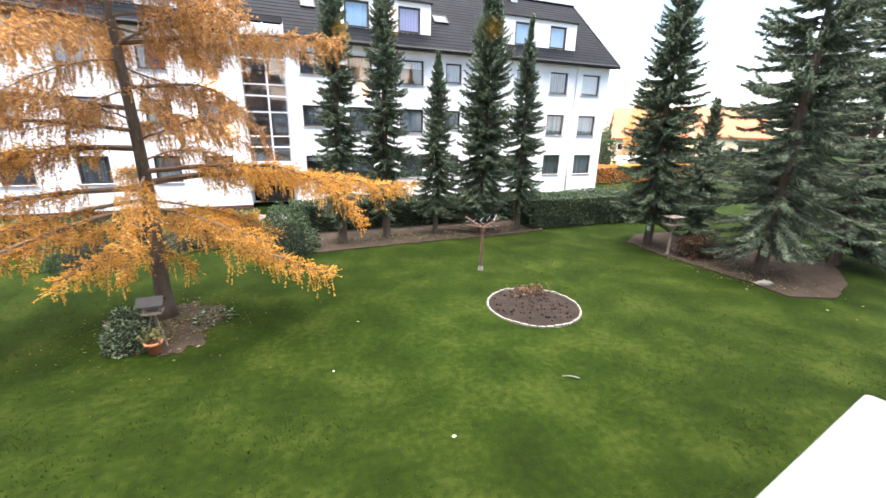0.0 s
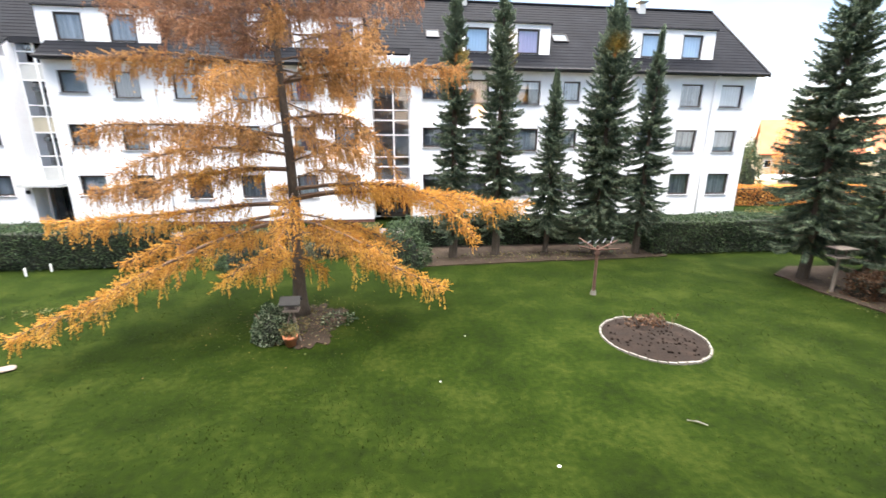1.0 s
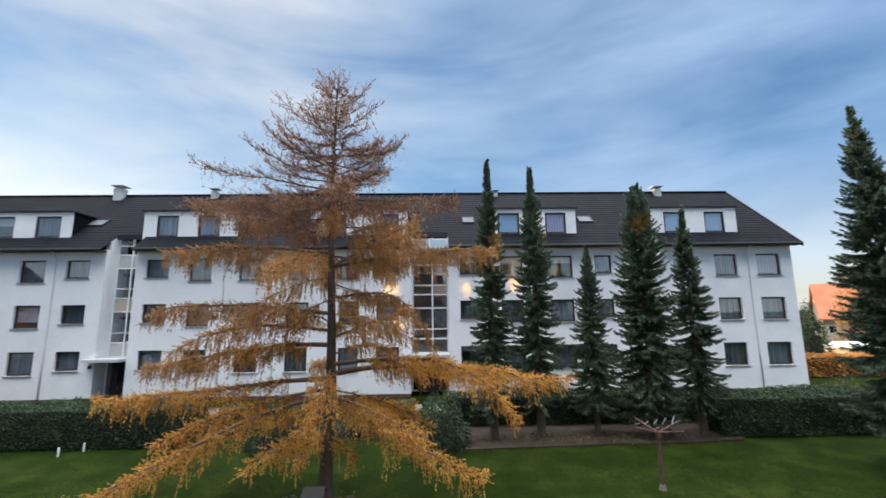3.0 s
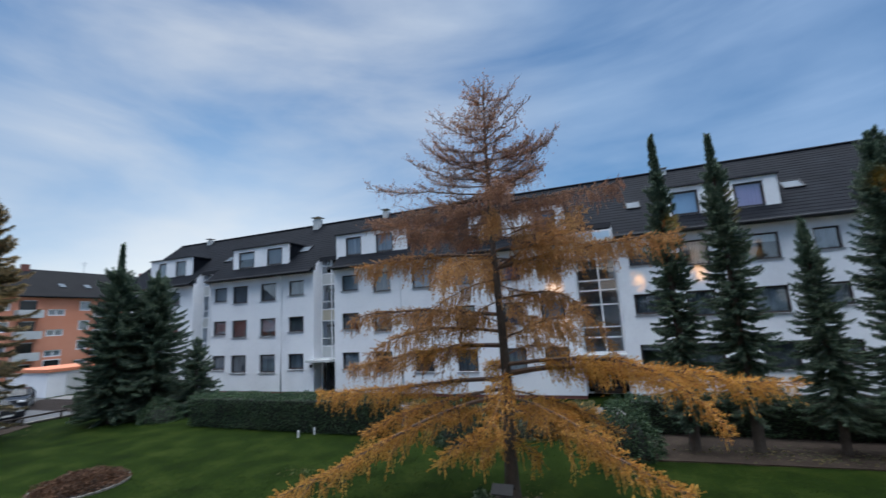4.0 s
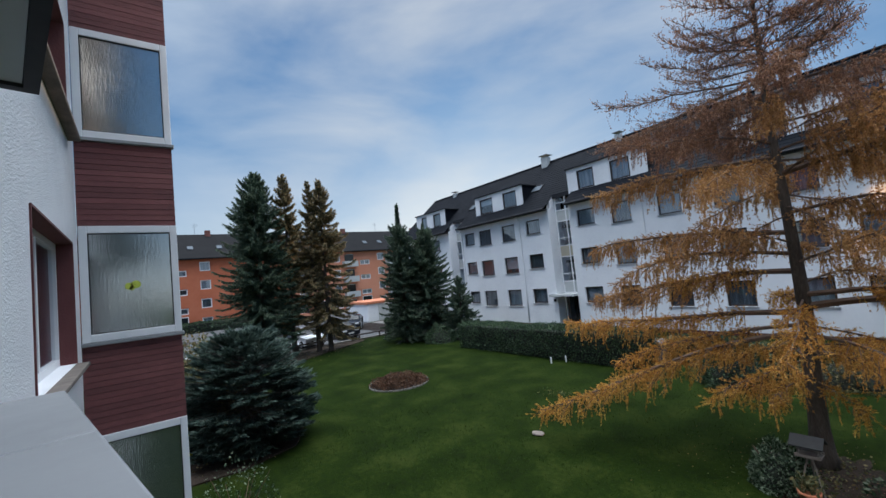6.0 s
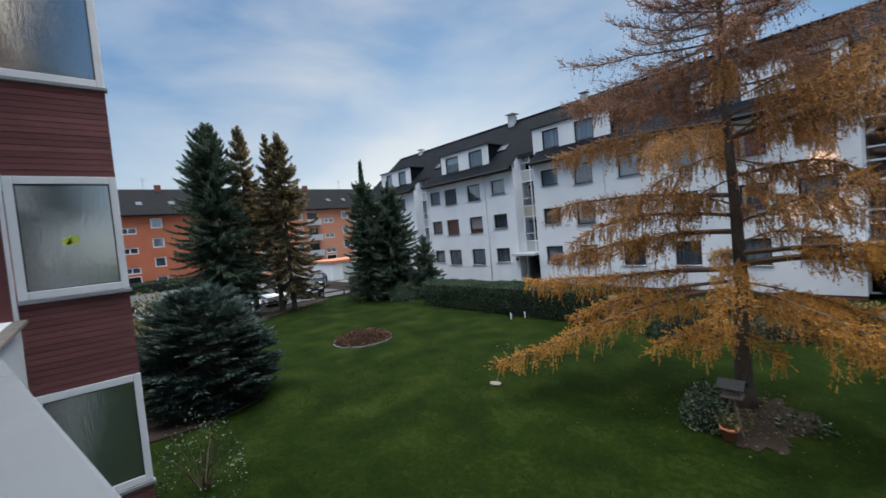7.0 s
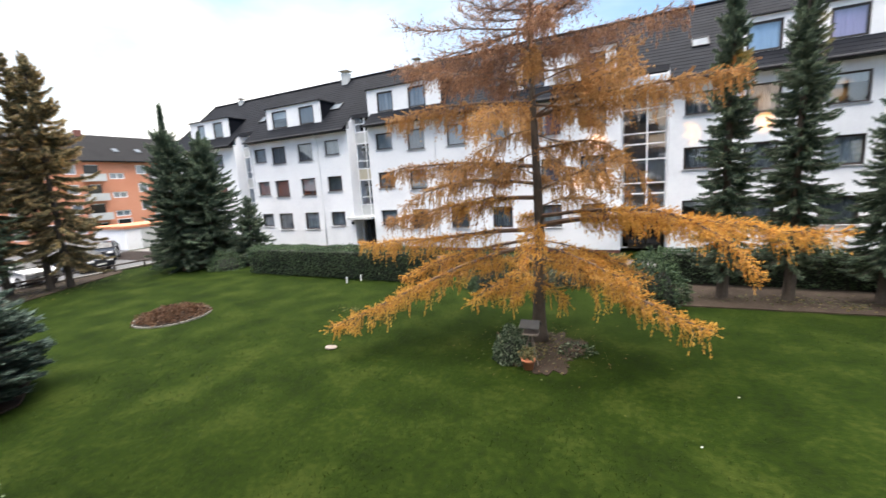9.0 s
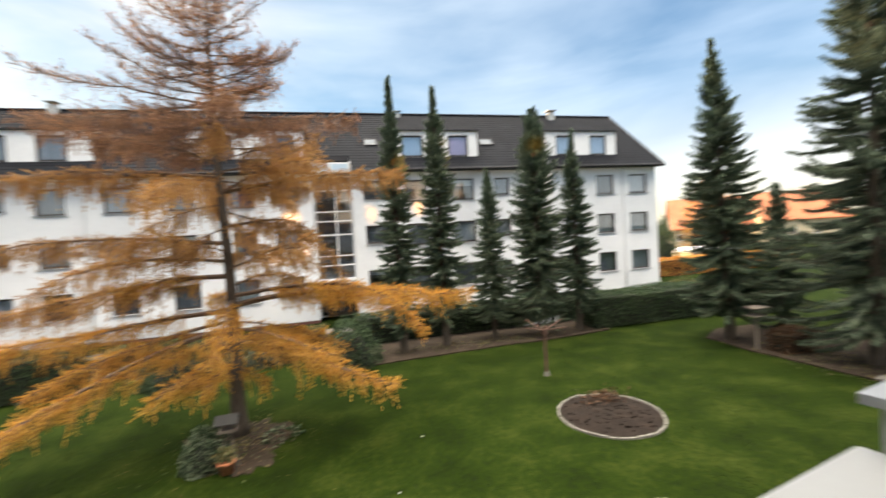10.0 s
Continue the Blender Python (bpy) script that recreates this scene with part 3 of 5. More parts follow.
roof["label"] = "dark anthracite tiled pitched roof"
X0, X1 = -42.3, 23.0


def course_strips(intervals, y, ylen):
    bm_verts, faces = [], []
    for a, b in intervals:
        z0 = EAVE_Z + (y - EAVE_Y) * SLOPE
        z1 = z0 + ylen * 1.06 * SLOPE
        i = len(bm_verts)
        bm_verts.extend([(a, y, z0 + 0.02), (b, y, z0 + 0.02), (b, y + ylen * 1.06, z1), (a, y + ylen * 1.06, z1), (a, y, z0 - 0.02), (b, y, z0 - 0.02)])
        faces.extend([(i, i + 1, i + 2, i + 3), (i + 4, i + 5, i + 1, i), (i + 5, i + 2, i + 1), (i + 4, i, i + 3)])
    return bm_verts, faces


NOTCHED = [(X0, -33.1), (-31.25, -20.5), (-18.65, -1.65), (0.68, 12.15), (14.1, X1)]
NCOURSE = 23
step = (RIDGE_Y - EAVE_Y) / NCOURSE
for c in range(NCOURSE):
    y = EAVE_Y + c * step
    for span_x in NOTCHED if y < F + 0.72 else [(X0, X1)]:
        v, f = course_strips([span_x], y, step)
        me = bpy.data.meshes.new("tile_course")
        me.from_pydata([(px, py - F, pz) for px, py, pz in v], [], f)
        link_mesh("tile_course", me, ROOF, roof)
bm = bmesh.new()
cs = [(RIDGE_Y, RIDGE_Z), (RIDGE_Y + 6.2, 8.8), (RIDGE_Y + 6.2, 8.6), (RIDGE_Y, RIDGE_Z - 0.2)]
va, vb = [bm.verts.new((X0, y, z)) for y, z in cs], [bm.verts.new((X1, y, z)) for y, z in cs]
for i in range(4):
    bm.faces.new((va[i], va[(i + 1) % 4], vb[(i + 1) % 4], vb[i]))
flat_part("back_slope", bm, ROOF, parent=roof)
flat_part("ridge_tiles", tube(bmesh.new(), [(X0 + i * (X1 - X0) / 60, RIDGE_Y, RIDGE_Z + 0.02) for i in range(61)], [0.11] * 61, 6), ROOF, parent=roof)
for x in (X0, X1):
    bm = bmesh.new()
    s = 0.06
    pts = [(EAVE_Y - 0.02, EAVE_Z - 0.18), (EAVE_Y - 0.02, EAVE_Z + 0.07), (RIDGE_Y, RIDGE_Z + 0.09), (RIDGE_Y, RIDGE_Z - 0.16)]
    a, b = [bm.verts.new((x - s, y, z)) for y, z in pts], [bm.verts.new((x + s, y, z)) for y, z in pts]
    bm.faces.new(a), bm.faces.new(b[::-1])
    for i in range(4):
        bm.faces.new((a[i], a[(i + 1) % 4], b[(i + 1) % 4], b[i]))
    bmesh.ops.recalc_face_normals(bm, faces=bm.faces)
    flat_part("verge_board", bm, GUTTER, parent=roof)
for xa, xb in NOTCHED:
    flat_part("soffit", boxes((xa + 0.02, xb - 0.02, EAVE_Y + 0.03, F - 0.004, EAVE_Z - 0.1, EAVE_Z - 0.03)), GUTTER, parent=roof)
    bm = tube(bmesh.new(), [(xa + 0.02 + i * (xb - xa - 0.04) / 8, EAVE_Y - 0.05, EAVE_Z - 0.02) for i in range(9)], [0.075] * 9, 8)
    flat_part("gutter", bm, GUTTER, "dark eaves gutter", parent=roof)
# the roof's step up over each stairwell
for xa, xb, deep in GAPS:
    yy = F + 0.74
    zz = EAVE_Z + (yy - EAVE_Y) * SLOPE
    flat_part("fascia", boxes((xa, xb, yy - 0.03, yy + 0.03, zz - 0.25, zz + 0.03)), GUTTER, parent=roof)

# dormers
DORMERS = [(-39.6, -34.3, [(-38.6, -37.55), (-36.35, -35.0)]), (-29.3, -23.45, [(-28.72, -27.0), (-25.68, -24.08)]), (-18.85, -12.9, [(-18.02, -16.65), (-15.4, -14.0)]), (-8.2, -1.95, [(-7.2, -5.9), (-3.75, -2.5)]), (3.78, 9.1, [(3.95, 5.38), (7.08, 8.45)]), (14.15, 19.8, [(14.95, 16.2), (17.66, 19.0)])]
# pale blue entries are painted sky reflection; mauve and beige are blinds
DORMER_FILL = {(4, 1): MAUVE, (4, 0): PALE_BLUE, (5, 0): PALE_BLUE, (5, 1): PALE_BLUE, (1, 0): BLIND}
for di, (xa, xb, wins) in enumerate(DORMERS):
    yd = F + 0.6
    z0, z1 = 9.72, 11.62
    back = EAVE_Y + (z1 - EAVE_Z) / SLOPE + 0.3
    dormer = new("dormer")
    dormer.parent = white_flats
    dormer["label"] = "white flat-roofed dormer"
    flat_part("front", wall_panel(xa, xb, z0, z1, yd, yd + 0.15, [(a, b, 9.97, 11.36) for a, b in wins]), STUCCO, parent=dormer)
    flat_part("cheek", boxes((xa, xa + 0.12, yd + 0.15, back, z0, z1)), ROOF, parent=dormer)
    flat_part("cheek", boxes((xb - 0.12, xb, yd + 0.15, back, z0, z1)), ROOF, parent=dormer)
    flat_part("dormer_roof", boxes((xa - 0.1, xb + 0.1, yd - 0.12, back + 0.1, z1, z1 + 0.09), bevel=0.01), GUTTER, parent=dormer)
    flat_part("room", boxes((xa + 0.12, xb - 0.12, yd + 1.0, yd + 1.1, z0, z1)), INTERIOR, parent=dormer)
    for wi, (a, b) in enumerate(wins):
        bl = DORMER_FILL.get((di, wi), CURTAIN)
        window(dormer, a, 0.6 + 0.06, 9.97, b - a, 1.39, FRAME_DARK, bar=0.11, sill=False, curtain=bl, blind=0.45 if bl is BLIND else 1.0)
# roof windows
for x, w in ((-31.7, 0.85), (-23.6, 1.2), (-11.4, 0.8), (1.75, 0.8), (9.75, 1.0)):
    y = F + 1.75
    m = Matrix.Translation((x, y - F, EAVE_Z + (y - EAVE_Y) * SLOPE + 0.05)) @ Matrix.Rotation(math.atan(SLOPE), 4, "X")
    rw = part("roof_window", boxes((0, w, 0, 0.06, -0.03, 0.06), (0, w, 0.84, 0.9, -0.03, 0.06), (0, 0.06, 0.06, 0.84, -0.03, 0.06), (w - 0.06, w, 0.06, 0.84, -0.03, 0.06)), GUTTER, white_flats, "small tilted roof window")
    rw.matrix_basis = m
    part("pane", boxes((0.05, w - 0.05, 0.05, 0.85, 0.0, 0.02)), SKYLIGHT, rw)


def chimney(x, y, z, w, h, mat, parent, shift, cowl=True):
    c = part("chimney", boxes((x - w / 2, x + w / 2, y - shift - w / 2, y - shift + w / 2, z - 1.2, z + h), bevel=0.02), mat, parent, "roof chimney with a metal cowl")
    if cowl:
        part("cowl", boxes((x - w * 0.75, x + w * 0.75, y - shift - w * 0.75, y - shift + w * 0.75, z + h + 0.16, z + h + 0.2), (x - 0.03 - w * 0.3, x - w * 0.3, y - shift - 0.03, y - shift, z + h, z + h + 0.16), (x + w * 0.3, x + 0.03 + w * 0.3, y - shift - 0.03, y - shift, z + h, z + h + 0.16)), ZINC, c)
    return c


for x, w, h in ((-37.8, 0.45, 0.1), (-24.2, 0.62, 0.5), (-17.0, 0.45, 0.25), (-7.8, 0.45, 0.2), (4.6, 0.3, 0.0), (17.3, 0.5, 0.2)):
    chimney(x, RIDGE_Y - 0.25, RIDGE_Z, w, h, PANEL_GREY, white_flats, F)
for x in (-23.5, -31.0, -13.2, 2.9, 13.9, 19.75):
    pts = [(x, -0.42, 8.95), (x, -0.2, 8.75), (x, -0.05, 8.5), (x, -0.05, 6.0), (x, -0.05, 3.0), (x, -0.05, 0.2)]
    part("downpipe", tube(bmesh.new(), pts, [0.042] * 6, 8), FRAME_WHITE, white_flats, "white rain pipe", smooth=True)
for x in (-20.7, 13.0):
    part("wall_lamp", boxes((x - 0.09, x + 0.09, -0.12, -0.002, 1.9, 2.1), bevel=0.02), GUTTER, white_flats, "small dark wall lamp")


# ---------------------------------------------------------------- orange flats
OX = -72.0
orange_flats = thing("apartment_building", "four-storey orange rendered flats with a grey roof and small balconies", "building", (OX, 22, 0))


def orange_part(name, bm, mat, label="", parent=None):
    """Given with x along the front (the world's y) and y into the building."""
    return part(name, bm, mat, parent or orange_flats, label)


orange_flats.matrix_basis = Matrix.Translation((OX, 0, 0)) @ Matrix.Rotation(radians(90), 4, "Z")
OTOP = (10.35, 7.55, 4.75, 1.95)
for part_i, (ya, yb, mat, mods) in enumerate(((-26.0, 20.0, RENDER_ORANGE, (-20.0, -7.0, 6.0)), (20.0, 58.0, RENDER_SALMON, (27.0, 36.0, 46.0)))):
    holes = []
    spots = []
    for u in mods:
        for ti, t in enumerate(OTOP):
            for a, b, za, zb in ((u + 1.75, u + 3.15, t - 1.4, t), (u - 1.95, u + 0.05, t - 2.1, t - 1.2), (u - 4.6, u - 3.2, t - 1.4, t)):
                if za < 0.3 and b - a > 1.6:
                    continue
                holes.append((a, b, za, zb))
    orange_part("wall", wall_panel(ya, yb, -0.2, 10.95, 0, 0.3, holes), mat)
    orange_part("room", boxes((ya + 0.3, yb - 0.3, 1.0, 1.1, 0, 10.8)), INTERIOR)
    for a, b, za, zb in holes:
        window(orange_flats, a, 0.06, za, b - a, zb - za, FRAME_WHITE, bar=0.14, sill=False, split=0.5 if b - a > 1.6 else None)
    for u in mods:
        d = orange_part("door", boxes((u - 1.9, u - 0.1, -0.03, 0.0, 0.0, 2.2)), CAR_GLASS, "dark glazed entrance door")
        orange_part("door_frame", boxes((u - 2.0, u - 1.9, -0.05, 0.0, 0, 2.3), (u - 0.1, u, -0.05, 0.0, 0, 2.3), (u - 1.9, u - 0.1, -0.05, 0.0, 2.2, 2.3)), FRAME_WHITE, parent=d)
        if part_i == 1:
            for t in OTOP:
                b = orange_part("balcony", boxes((u + 3.5, u + 6.2, -1.1, 0, t - 2.4, t - 2.25), (u + 3.5, u + 6.2, -1.1, -1.04, t - 2.25, t - 1.35), (u + 3.5, u + 3.56, -1.04, 0, t - 2.25, t - 1.35), (u + 6.14, u + 6.2, -1.04, 0, t - 2.25, t - 1.35)), PANEL_GREY, "grey panelled balcony")
                orange_part("balcony_door", boxes((u + 4.0, u + 5.8, -0.04, 0.0, t - 2.2, t - 0.1)), CAR_GLASS, parent=b)
bm = bmesh.new()
cs = [(-0.6, 10.9), (6.0, 15.35), (12.6, 10.9), (12.6, 10.7), (6.0, 15.1), (-0.6, 10.7)]
a, b = [bm.verts.new((-26.4, y, z)) for y, z in cs], [bm.verts.new((58.4, y, z)) for y, z in cs]
bm.faces.new(a), bm.faces.new(b[::-1])
for i in range(6):
    bm.faces.new((a[i], a[(i + 1) % 6], b[(i + 1) % 6], b[i]))
bmesh.ops.recalc_face_normals(bm, faces=bm.faces)
orange_part("roof", bm, ROOF_OLD, "dark grey tiled roof")
orange_part("end_wall", boxes((-26, -25.7, 0.3, 12, 0, 10.9), (57.7, 58, 0.3, 12, 0, 10.9), (-25.7, 57.7, 11.7, 12, 0, 10.9)), RENDER_ORANGE)
for u in (-13, 9.8, 33.6, 50):
    c = chimney(u, 5.8, 15.2, 0.8, 0.75, PLINTH, orange_flats, 0.0, cowl=False)
for u in (6.5, 10.5, 13.0, 36.0, 39.2, 42.5, -5.0):
    rw = part("roof_window", boxes((0, 0.75, 0, 1.0, -0.05, 0.06), bevel=0.02), SKYLIGHT, orange_flats, "small roof window")
    rw.matrix_basis = Matrix.Translation((u, 1.6, 12.45)) @ Matrix.Rotation(math.atan(4.45 / 6.6), 4, "X")
for u in (8.0, 32.0, 41.0):
    an = part("aerial", tube(bmesh.new(), [(u, 6, 15.2), (u, 6, 17.2)], [0.03, 0.025], 5), ZINC, orange_flats, "thin roof aerial")
    part("aerial_rod", boxes((u - 0.5, u + 0.5, 5.99, 6.01, 16.9, 16.93)), ZINC, an)
    part("aerial_rod", boxes((u - 0.35, u + 0.35, 5.99, 6.01, 16.6, 16.63)), ZINC, an)

garage = thing("garage", "low white garage with a flat red-edged roof", "garage", (-49, 24.8, 0))
part("wall", boxes((-3, 3, -2.6, 2.6, 0, 2.1)), STUCCO, garage)
part("roof", boxes((-3.15, 3.15, -2.75, 2.75, 2.1, 2.4), bevel=0.02), TERRACOTTA, garage)
part("door", boxes((3.0, 3.04, -1.2, 1.2, 0.05, 1.9)), PANEL_GREY, garage, "grey garage door")


shed = thing("garage", "low garage with a white flat roof beyond the hedge", "garage", (38.5, 37.5, 0))
part("wall", boxes((-3.2, 3.2, -2.4, 2.4, 0, 1.45)), CREAM, shed)
part("roof", boxes((-3.4, 3.4, -2.6, 2.6, 1.45, 1.72), bevel=0.02), FRAME_WHITE, shed, "white flat roof edge")
part("door", boxes((-1.2, 1.2, -2.44, -2.4, 0.05, 1.35)), PANEL_GREY, shed, "grey garage door")


# ---------------------------------------------------------------- houses beyond the gable end
def house(x, y, w, d, eave, ridge, turn, wall_mat, roof_mat, label):
    h = thing("house", label, "house", (x, y, 0))
    h.matrix_basis = pose(x, y, 0, 0, 0, turn)
    bm = boxes((-w / 2, w / 2, -d / 2, d / 2, 0, eave))
    for s in (-1, 1):
        t = [bm.verts.new((s * w / 2, -d / 2, eave)), bm.verts.new((s * w / 2, d / 2, eave)), bm.verts.new((s * w / 2, 0, ridge))]
        bm.faces.new(t)
    part("wall", bm, wall_mat, h)
    bm = bmesh.new()
    o = 0.4
    k = (ridge - eave) / (d / 2)
    cs = [(-d / 2 - o, eave - o * k), (0, ridge + 0.02), (d / 2 + o, eave - o * k), (d / 2 + o, eave - o * k + 0.2), (0, ridge + 0.25), (-d / 2 - o, eave - o * k + 0.2)]
    a, b = [bm.verts.new((-w / 2 - o, y2, z)) for y2, z in cs], [bm.verts.new((w / 2 + o, y2, z)) for y2, z in cs]
    bm.faces.new(a), bm.faces.new(b[::-1])
    for i in range(6):
        bm.faces.new((a[i], a[(i + 1) % 6], b[(i + 1) % 6], b[i]))
    bmesh.ops.recalc_face_normals(bm, faces=bm.faces)
    part("roof", bm, roof_mat, h)
    n = int(w // 2.6)
    for i in range(n):
        xw = -w / 2 + 1.0 + i * (w - 2.0) / max(n - 1, 1) - 0.5
        wn_ = part("window", frame_bm(1.0, 1.2, 0.09, 0.06), FRAME_WHITE, h)
        wn_.matrix_basis = pose(xw, -d / 2 - 0.062, 1.2)
        part("pane", boxes((0.08, 0.92, 0.03, 0.04, 0.08, 1.12)), CAR_GLASS, wn_)
    part("chimney", boxes((w * 0.2, w * 0.2 + 0.6, -0.3, 0.3, ridge - 0.4, ridge + 0.9), bevel=0.02), PLINTH, h)
    return h


house(66, 62, 12, 9, 3.6, 8.6, -36, CREAM, ROOF_RED, "cream house with a red tiled roof in low sun")
house(84, 60, 13, 9, 4.2, 9.2, -30, CREAM, ROOF_RED, "house with a red tiled roof behind the spruces")
house(52, 78, 10, 8, 3.5, 8.0, 60, CREAM, ROOF_RED, "distant house with a red tiled roof")


# ---------------------------------------------------------------- the balcony and the flats that it belongs to
WY = -0.52
BX = -7.588
own_flats = thing("apartment_building", "white rendered flats with a dark red brick bay and balconies", "building", (0, WY, 0))


def own(name, bm, mat, label="", parent=None, smooth=False):
    bm.transform(Matrix.Translation((0, -WY, 0)))
    return part(name, bm, mat, parent or own_flats, label, smooth)


OWN_WIN = [(-7.0, -4.6, 4.15 + k * 2.75, 5.57 + k * 2.75) for k in (-1, 0, 1, 2)] + [(3.5, 5.6, 4.1 + k * 2.75, 5.57 + k * 2.75) for k in (-1, 0, 1, 2)] + [(7.5, 9.6, 4.1 + k * 2.75, 5.57 + k * 2.75) for k in (-1, 0, 1, 2)]
DOORS = [(-2.2, -0.2, 3.3 + k * 2.75, 5.5 + k * 2.75) for k in (0, 1, 2)]
own("wall", wall_panel(BX, 14.0, -0.3, 12.6, WY - 0.3, WY, OWN_WIN + DOORS), STUCCO, "white stucco wall")
own("room", boxes((BX - 3, 14, -2.3, -2.2, -0.3, 12.5)), INTERIOR)
own("back", boxes((-11.4, 14.0, -9.3, -9.0, -0.3, 12.6), (13.7, 14.0, -9.0, WY - 0.3, -0.3, 12.6)), STUCCO)
bm = bmesh.new()
cs = [(WY + 0.5, 12.55), (-4.8, 15.8), (-9.8, 12.55), (-9.8, 12.35), (-4.8, 15.55), (WY + 0.5, 12.35)]
a, b = [bm.verts.new((-11.7, y, z)) for y, z in cs], [bm.verts.new((14.3, y, z)) for y, z in cs]
bm.faces.new(a), bm.faces.new(b[::-1])
for i in range(6):
    bm.faces.new((a[i], a[(i + 1) % 6], b[(i + 1) % 6], b[i]))
bmesh.ops.recalc_face_normals(bm, faces=bm.faces)
own("roof", bm, ROOF)
for a, b, za, zb in OWN_WIN:
    w = b - a
    wo = part("window", frame_bm(w, zb - za, 0.08, 0.07, 0.5), FRAME_WHITE, own_flats)
    wo.matrix_basis = pose(b, -0.14, za, 0, 0, 180)
    part("pane", boxes((0.07, w - 0.07, 0.03, 0.045, 0.07, zb - za - 0.07)), PANE, wo)
    own("reveal", boxes((a - 0.01, a + 0.012, WY - 0.14, WY + 0.012, za, zb), (b - 0.012, b + 0.01, WY - 0.14, WY + 0.012, za, zb), (a + 0.012, b - 0.012, WY - 0.14, WY + 0.012, zb - 0.012, zb + 0.01)), MORTAR, "oxblood painted window reveal")
    own("sill", boxes((a - 0.08, b + 0.08, WY - 0.14, WY + 0.12, za - 0.05, za - 0.006), bevel=0.008), WOOD, "brown stone window sill")
for a, b, za, zb in DOORS:
    w = b - a
    d = part("balcony_door", frame_bm(w, zb - za, 0.09, 0.07, 0.5), FRAME_WHITE, own_flats)
    d.matrix_basis = pose(b, -0.12, za, 0, 0, 180)
    part("pane", boxes((0.08, w - 0.08, 0.03, 0.045, 0.08, zb - za - 0.08)), PANE, d)

# the red bay: courses of flat brick, and a frosted window on each floor
BY = 0.578
bay = thing("bay", "oxblood brick bay with white-framed frosted windows", "bay window", (BX, WY, 0))


def bay_part(name, bm, mat, label="", parent=None):
    bm.transform(Matrix.Translation((-BX, -WY, 0)))
    return part(name, bm, mat, parent or bay, label)


BAYWIN = [(4.33 + k * 2.75, 5.87 + k * 2.75) for k in (-2, -1, 0, 1, 2)]
bay_part("core", boxes((BX - 3.6, BX - 0.06, WY, BY - 0.06, -0.3, 12.4)), MORTAR)
edges = [-0.3] + [q for s in BAYWIN for q in s] + [12.5]
for i, (za, zb) in enumerate(BAYWIN):
    fr = bay_part("window", boxes((BX - 0.06, BX + 0.012, WY + 0.01, WY + 0.1, za, zb), (BX - 0.06, BX + 0.012, BY - 0.08, BY + 0.005, za, zb), (BX - 0.06, BX + 0.012, WY + 0.1, BY - 0.08, za, za + 0.1), (BX - 0.06, BX + 0.012, WY + 0.1, BY - 0.08, zb - 0.1, zb), bevel=0.008), FRAME_WHITE, "white plastic frame with frosted glass")
    bay_part("frosted_pane", boxes((BX - 0.03, BX - 0.018, WY + 0.1, BY - 0.08, za + 0.1, zb - 0.1)), FROSTED, "ribbed frosted pane", parent=fr)
    bay_part("inner_pane", boxes((BX - 0.055, BX - 0.04, WY + 0.1, BY - 0.08, za + 0.1, zb - 0.1)), FROST_BACK, "pale backing behind the frosted pane", parent=fr)
    bay_part("seal", boxes((BX - 0.014, BX - 0.004, WY + 0.1, WY + 0.112, za + 0.1, zb - 0.1), (BX - 0.014, BX - 0.004, BY - 0.092, BY - 0.08, za + 0.1, zb - 0.1), (BX - 0.014, BX - 0.004, WY + 0.112, BY - 0.092, za + 0.1, za + 0.112), (BX - 0.014, BX - 0.004, WY + 0.112, BY - 0.092, zb - 0.112, zb - 0.1)), RUBBER, parent=fr)
    bay_part("sill", boxes((BX - 0.06, BX + 0.05, WY, BY + 0.03, za - 0.05, za - 0.004), bevel=0.006), CAP, "white metal sill", parent=fr)
    if i == 2:
        bm = bmesh.new()
        for cy, cz, r in ((0.0, 5.03, 0.05), (0.075, 5.05, 0.055), (0.03, 5.0, 0.03)):
            bmesh.ops.create_circle(bm, cap_ends=True, radius=r, segments=12, matrix=Matrix.Translation((BX - 0.008, cy, cz)) @ Matrix.Rotation(radians(90), 4, "Y"))
        bay_part("sticker", bm, STICKER, "green and yellow window sticker", parent=fr)
COURSE = 0.078
for i in range(0, len(edges), 2):
    za, zb = edges[i], edges[i + 1]
    n = max(1, round((zb - za - 0.06) / COURSE))
    zb2 = zb - 0.05 if i else zb
    for k in range(n):
        z = za + 0.11 * (i + 1 < 0) + k * (zb2 - za) / n
        bay_part("brick_course", boxes((BX - 0.06, BX - 0.003 + 0.003 * (k % 2), WY + 0.004, BY, z + 0.003, z + (zb2 - za) / n - 0.003)), CLADDING)
bay_part("front_cladding", boxes((BX - 3.6, BX - 0.061, BY - 0.06, BY - 0.004, -0.3, 12.4)), CLADDING)

# the parapet runs at a slant to the wall
ANG = math.degrees(math.atan(0.18))
PAR = Matrix.Translation((0, 0.319, 0)) @ Matrix.Rotation(radians(ANG), 4, "Z")
LEFT_END, RIGHT_END = -2.62, 0.48
balcony = thing("balcony", "balcony with a white capped parapet", "balcony", (0, 0.319, 3.3))


def bal_part(name, bm, mat, label="", parent=None, straight=False):
    if not straight:
        bm.transform(PAR)
    bm.transform(Matrix.Translation((0, -0.319, -3.3)))
    return part(name, bm, mat, parent or balcony, label)


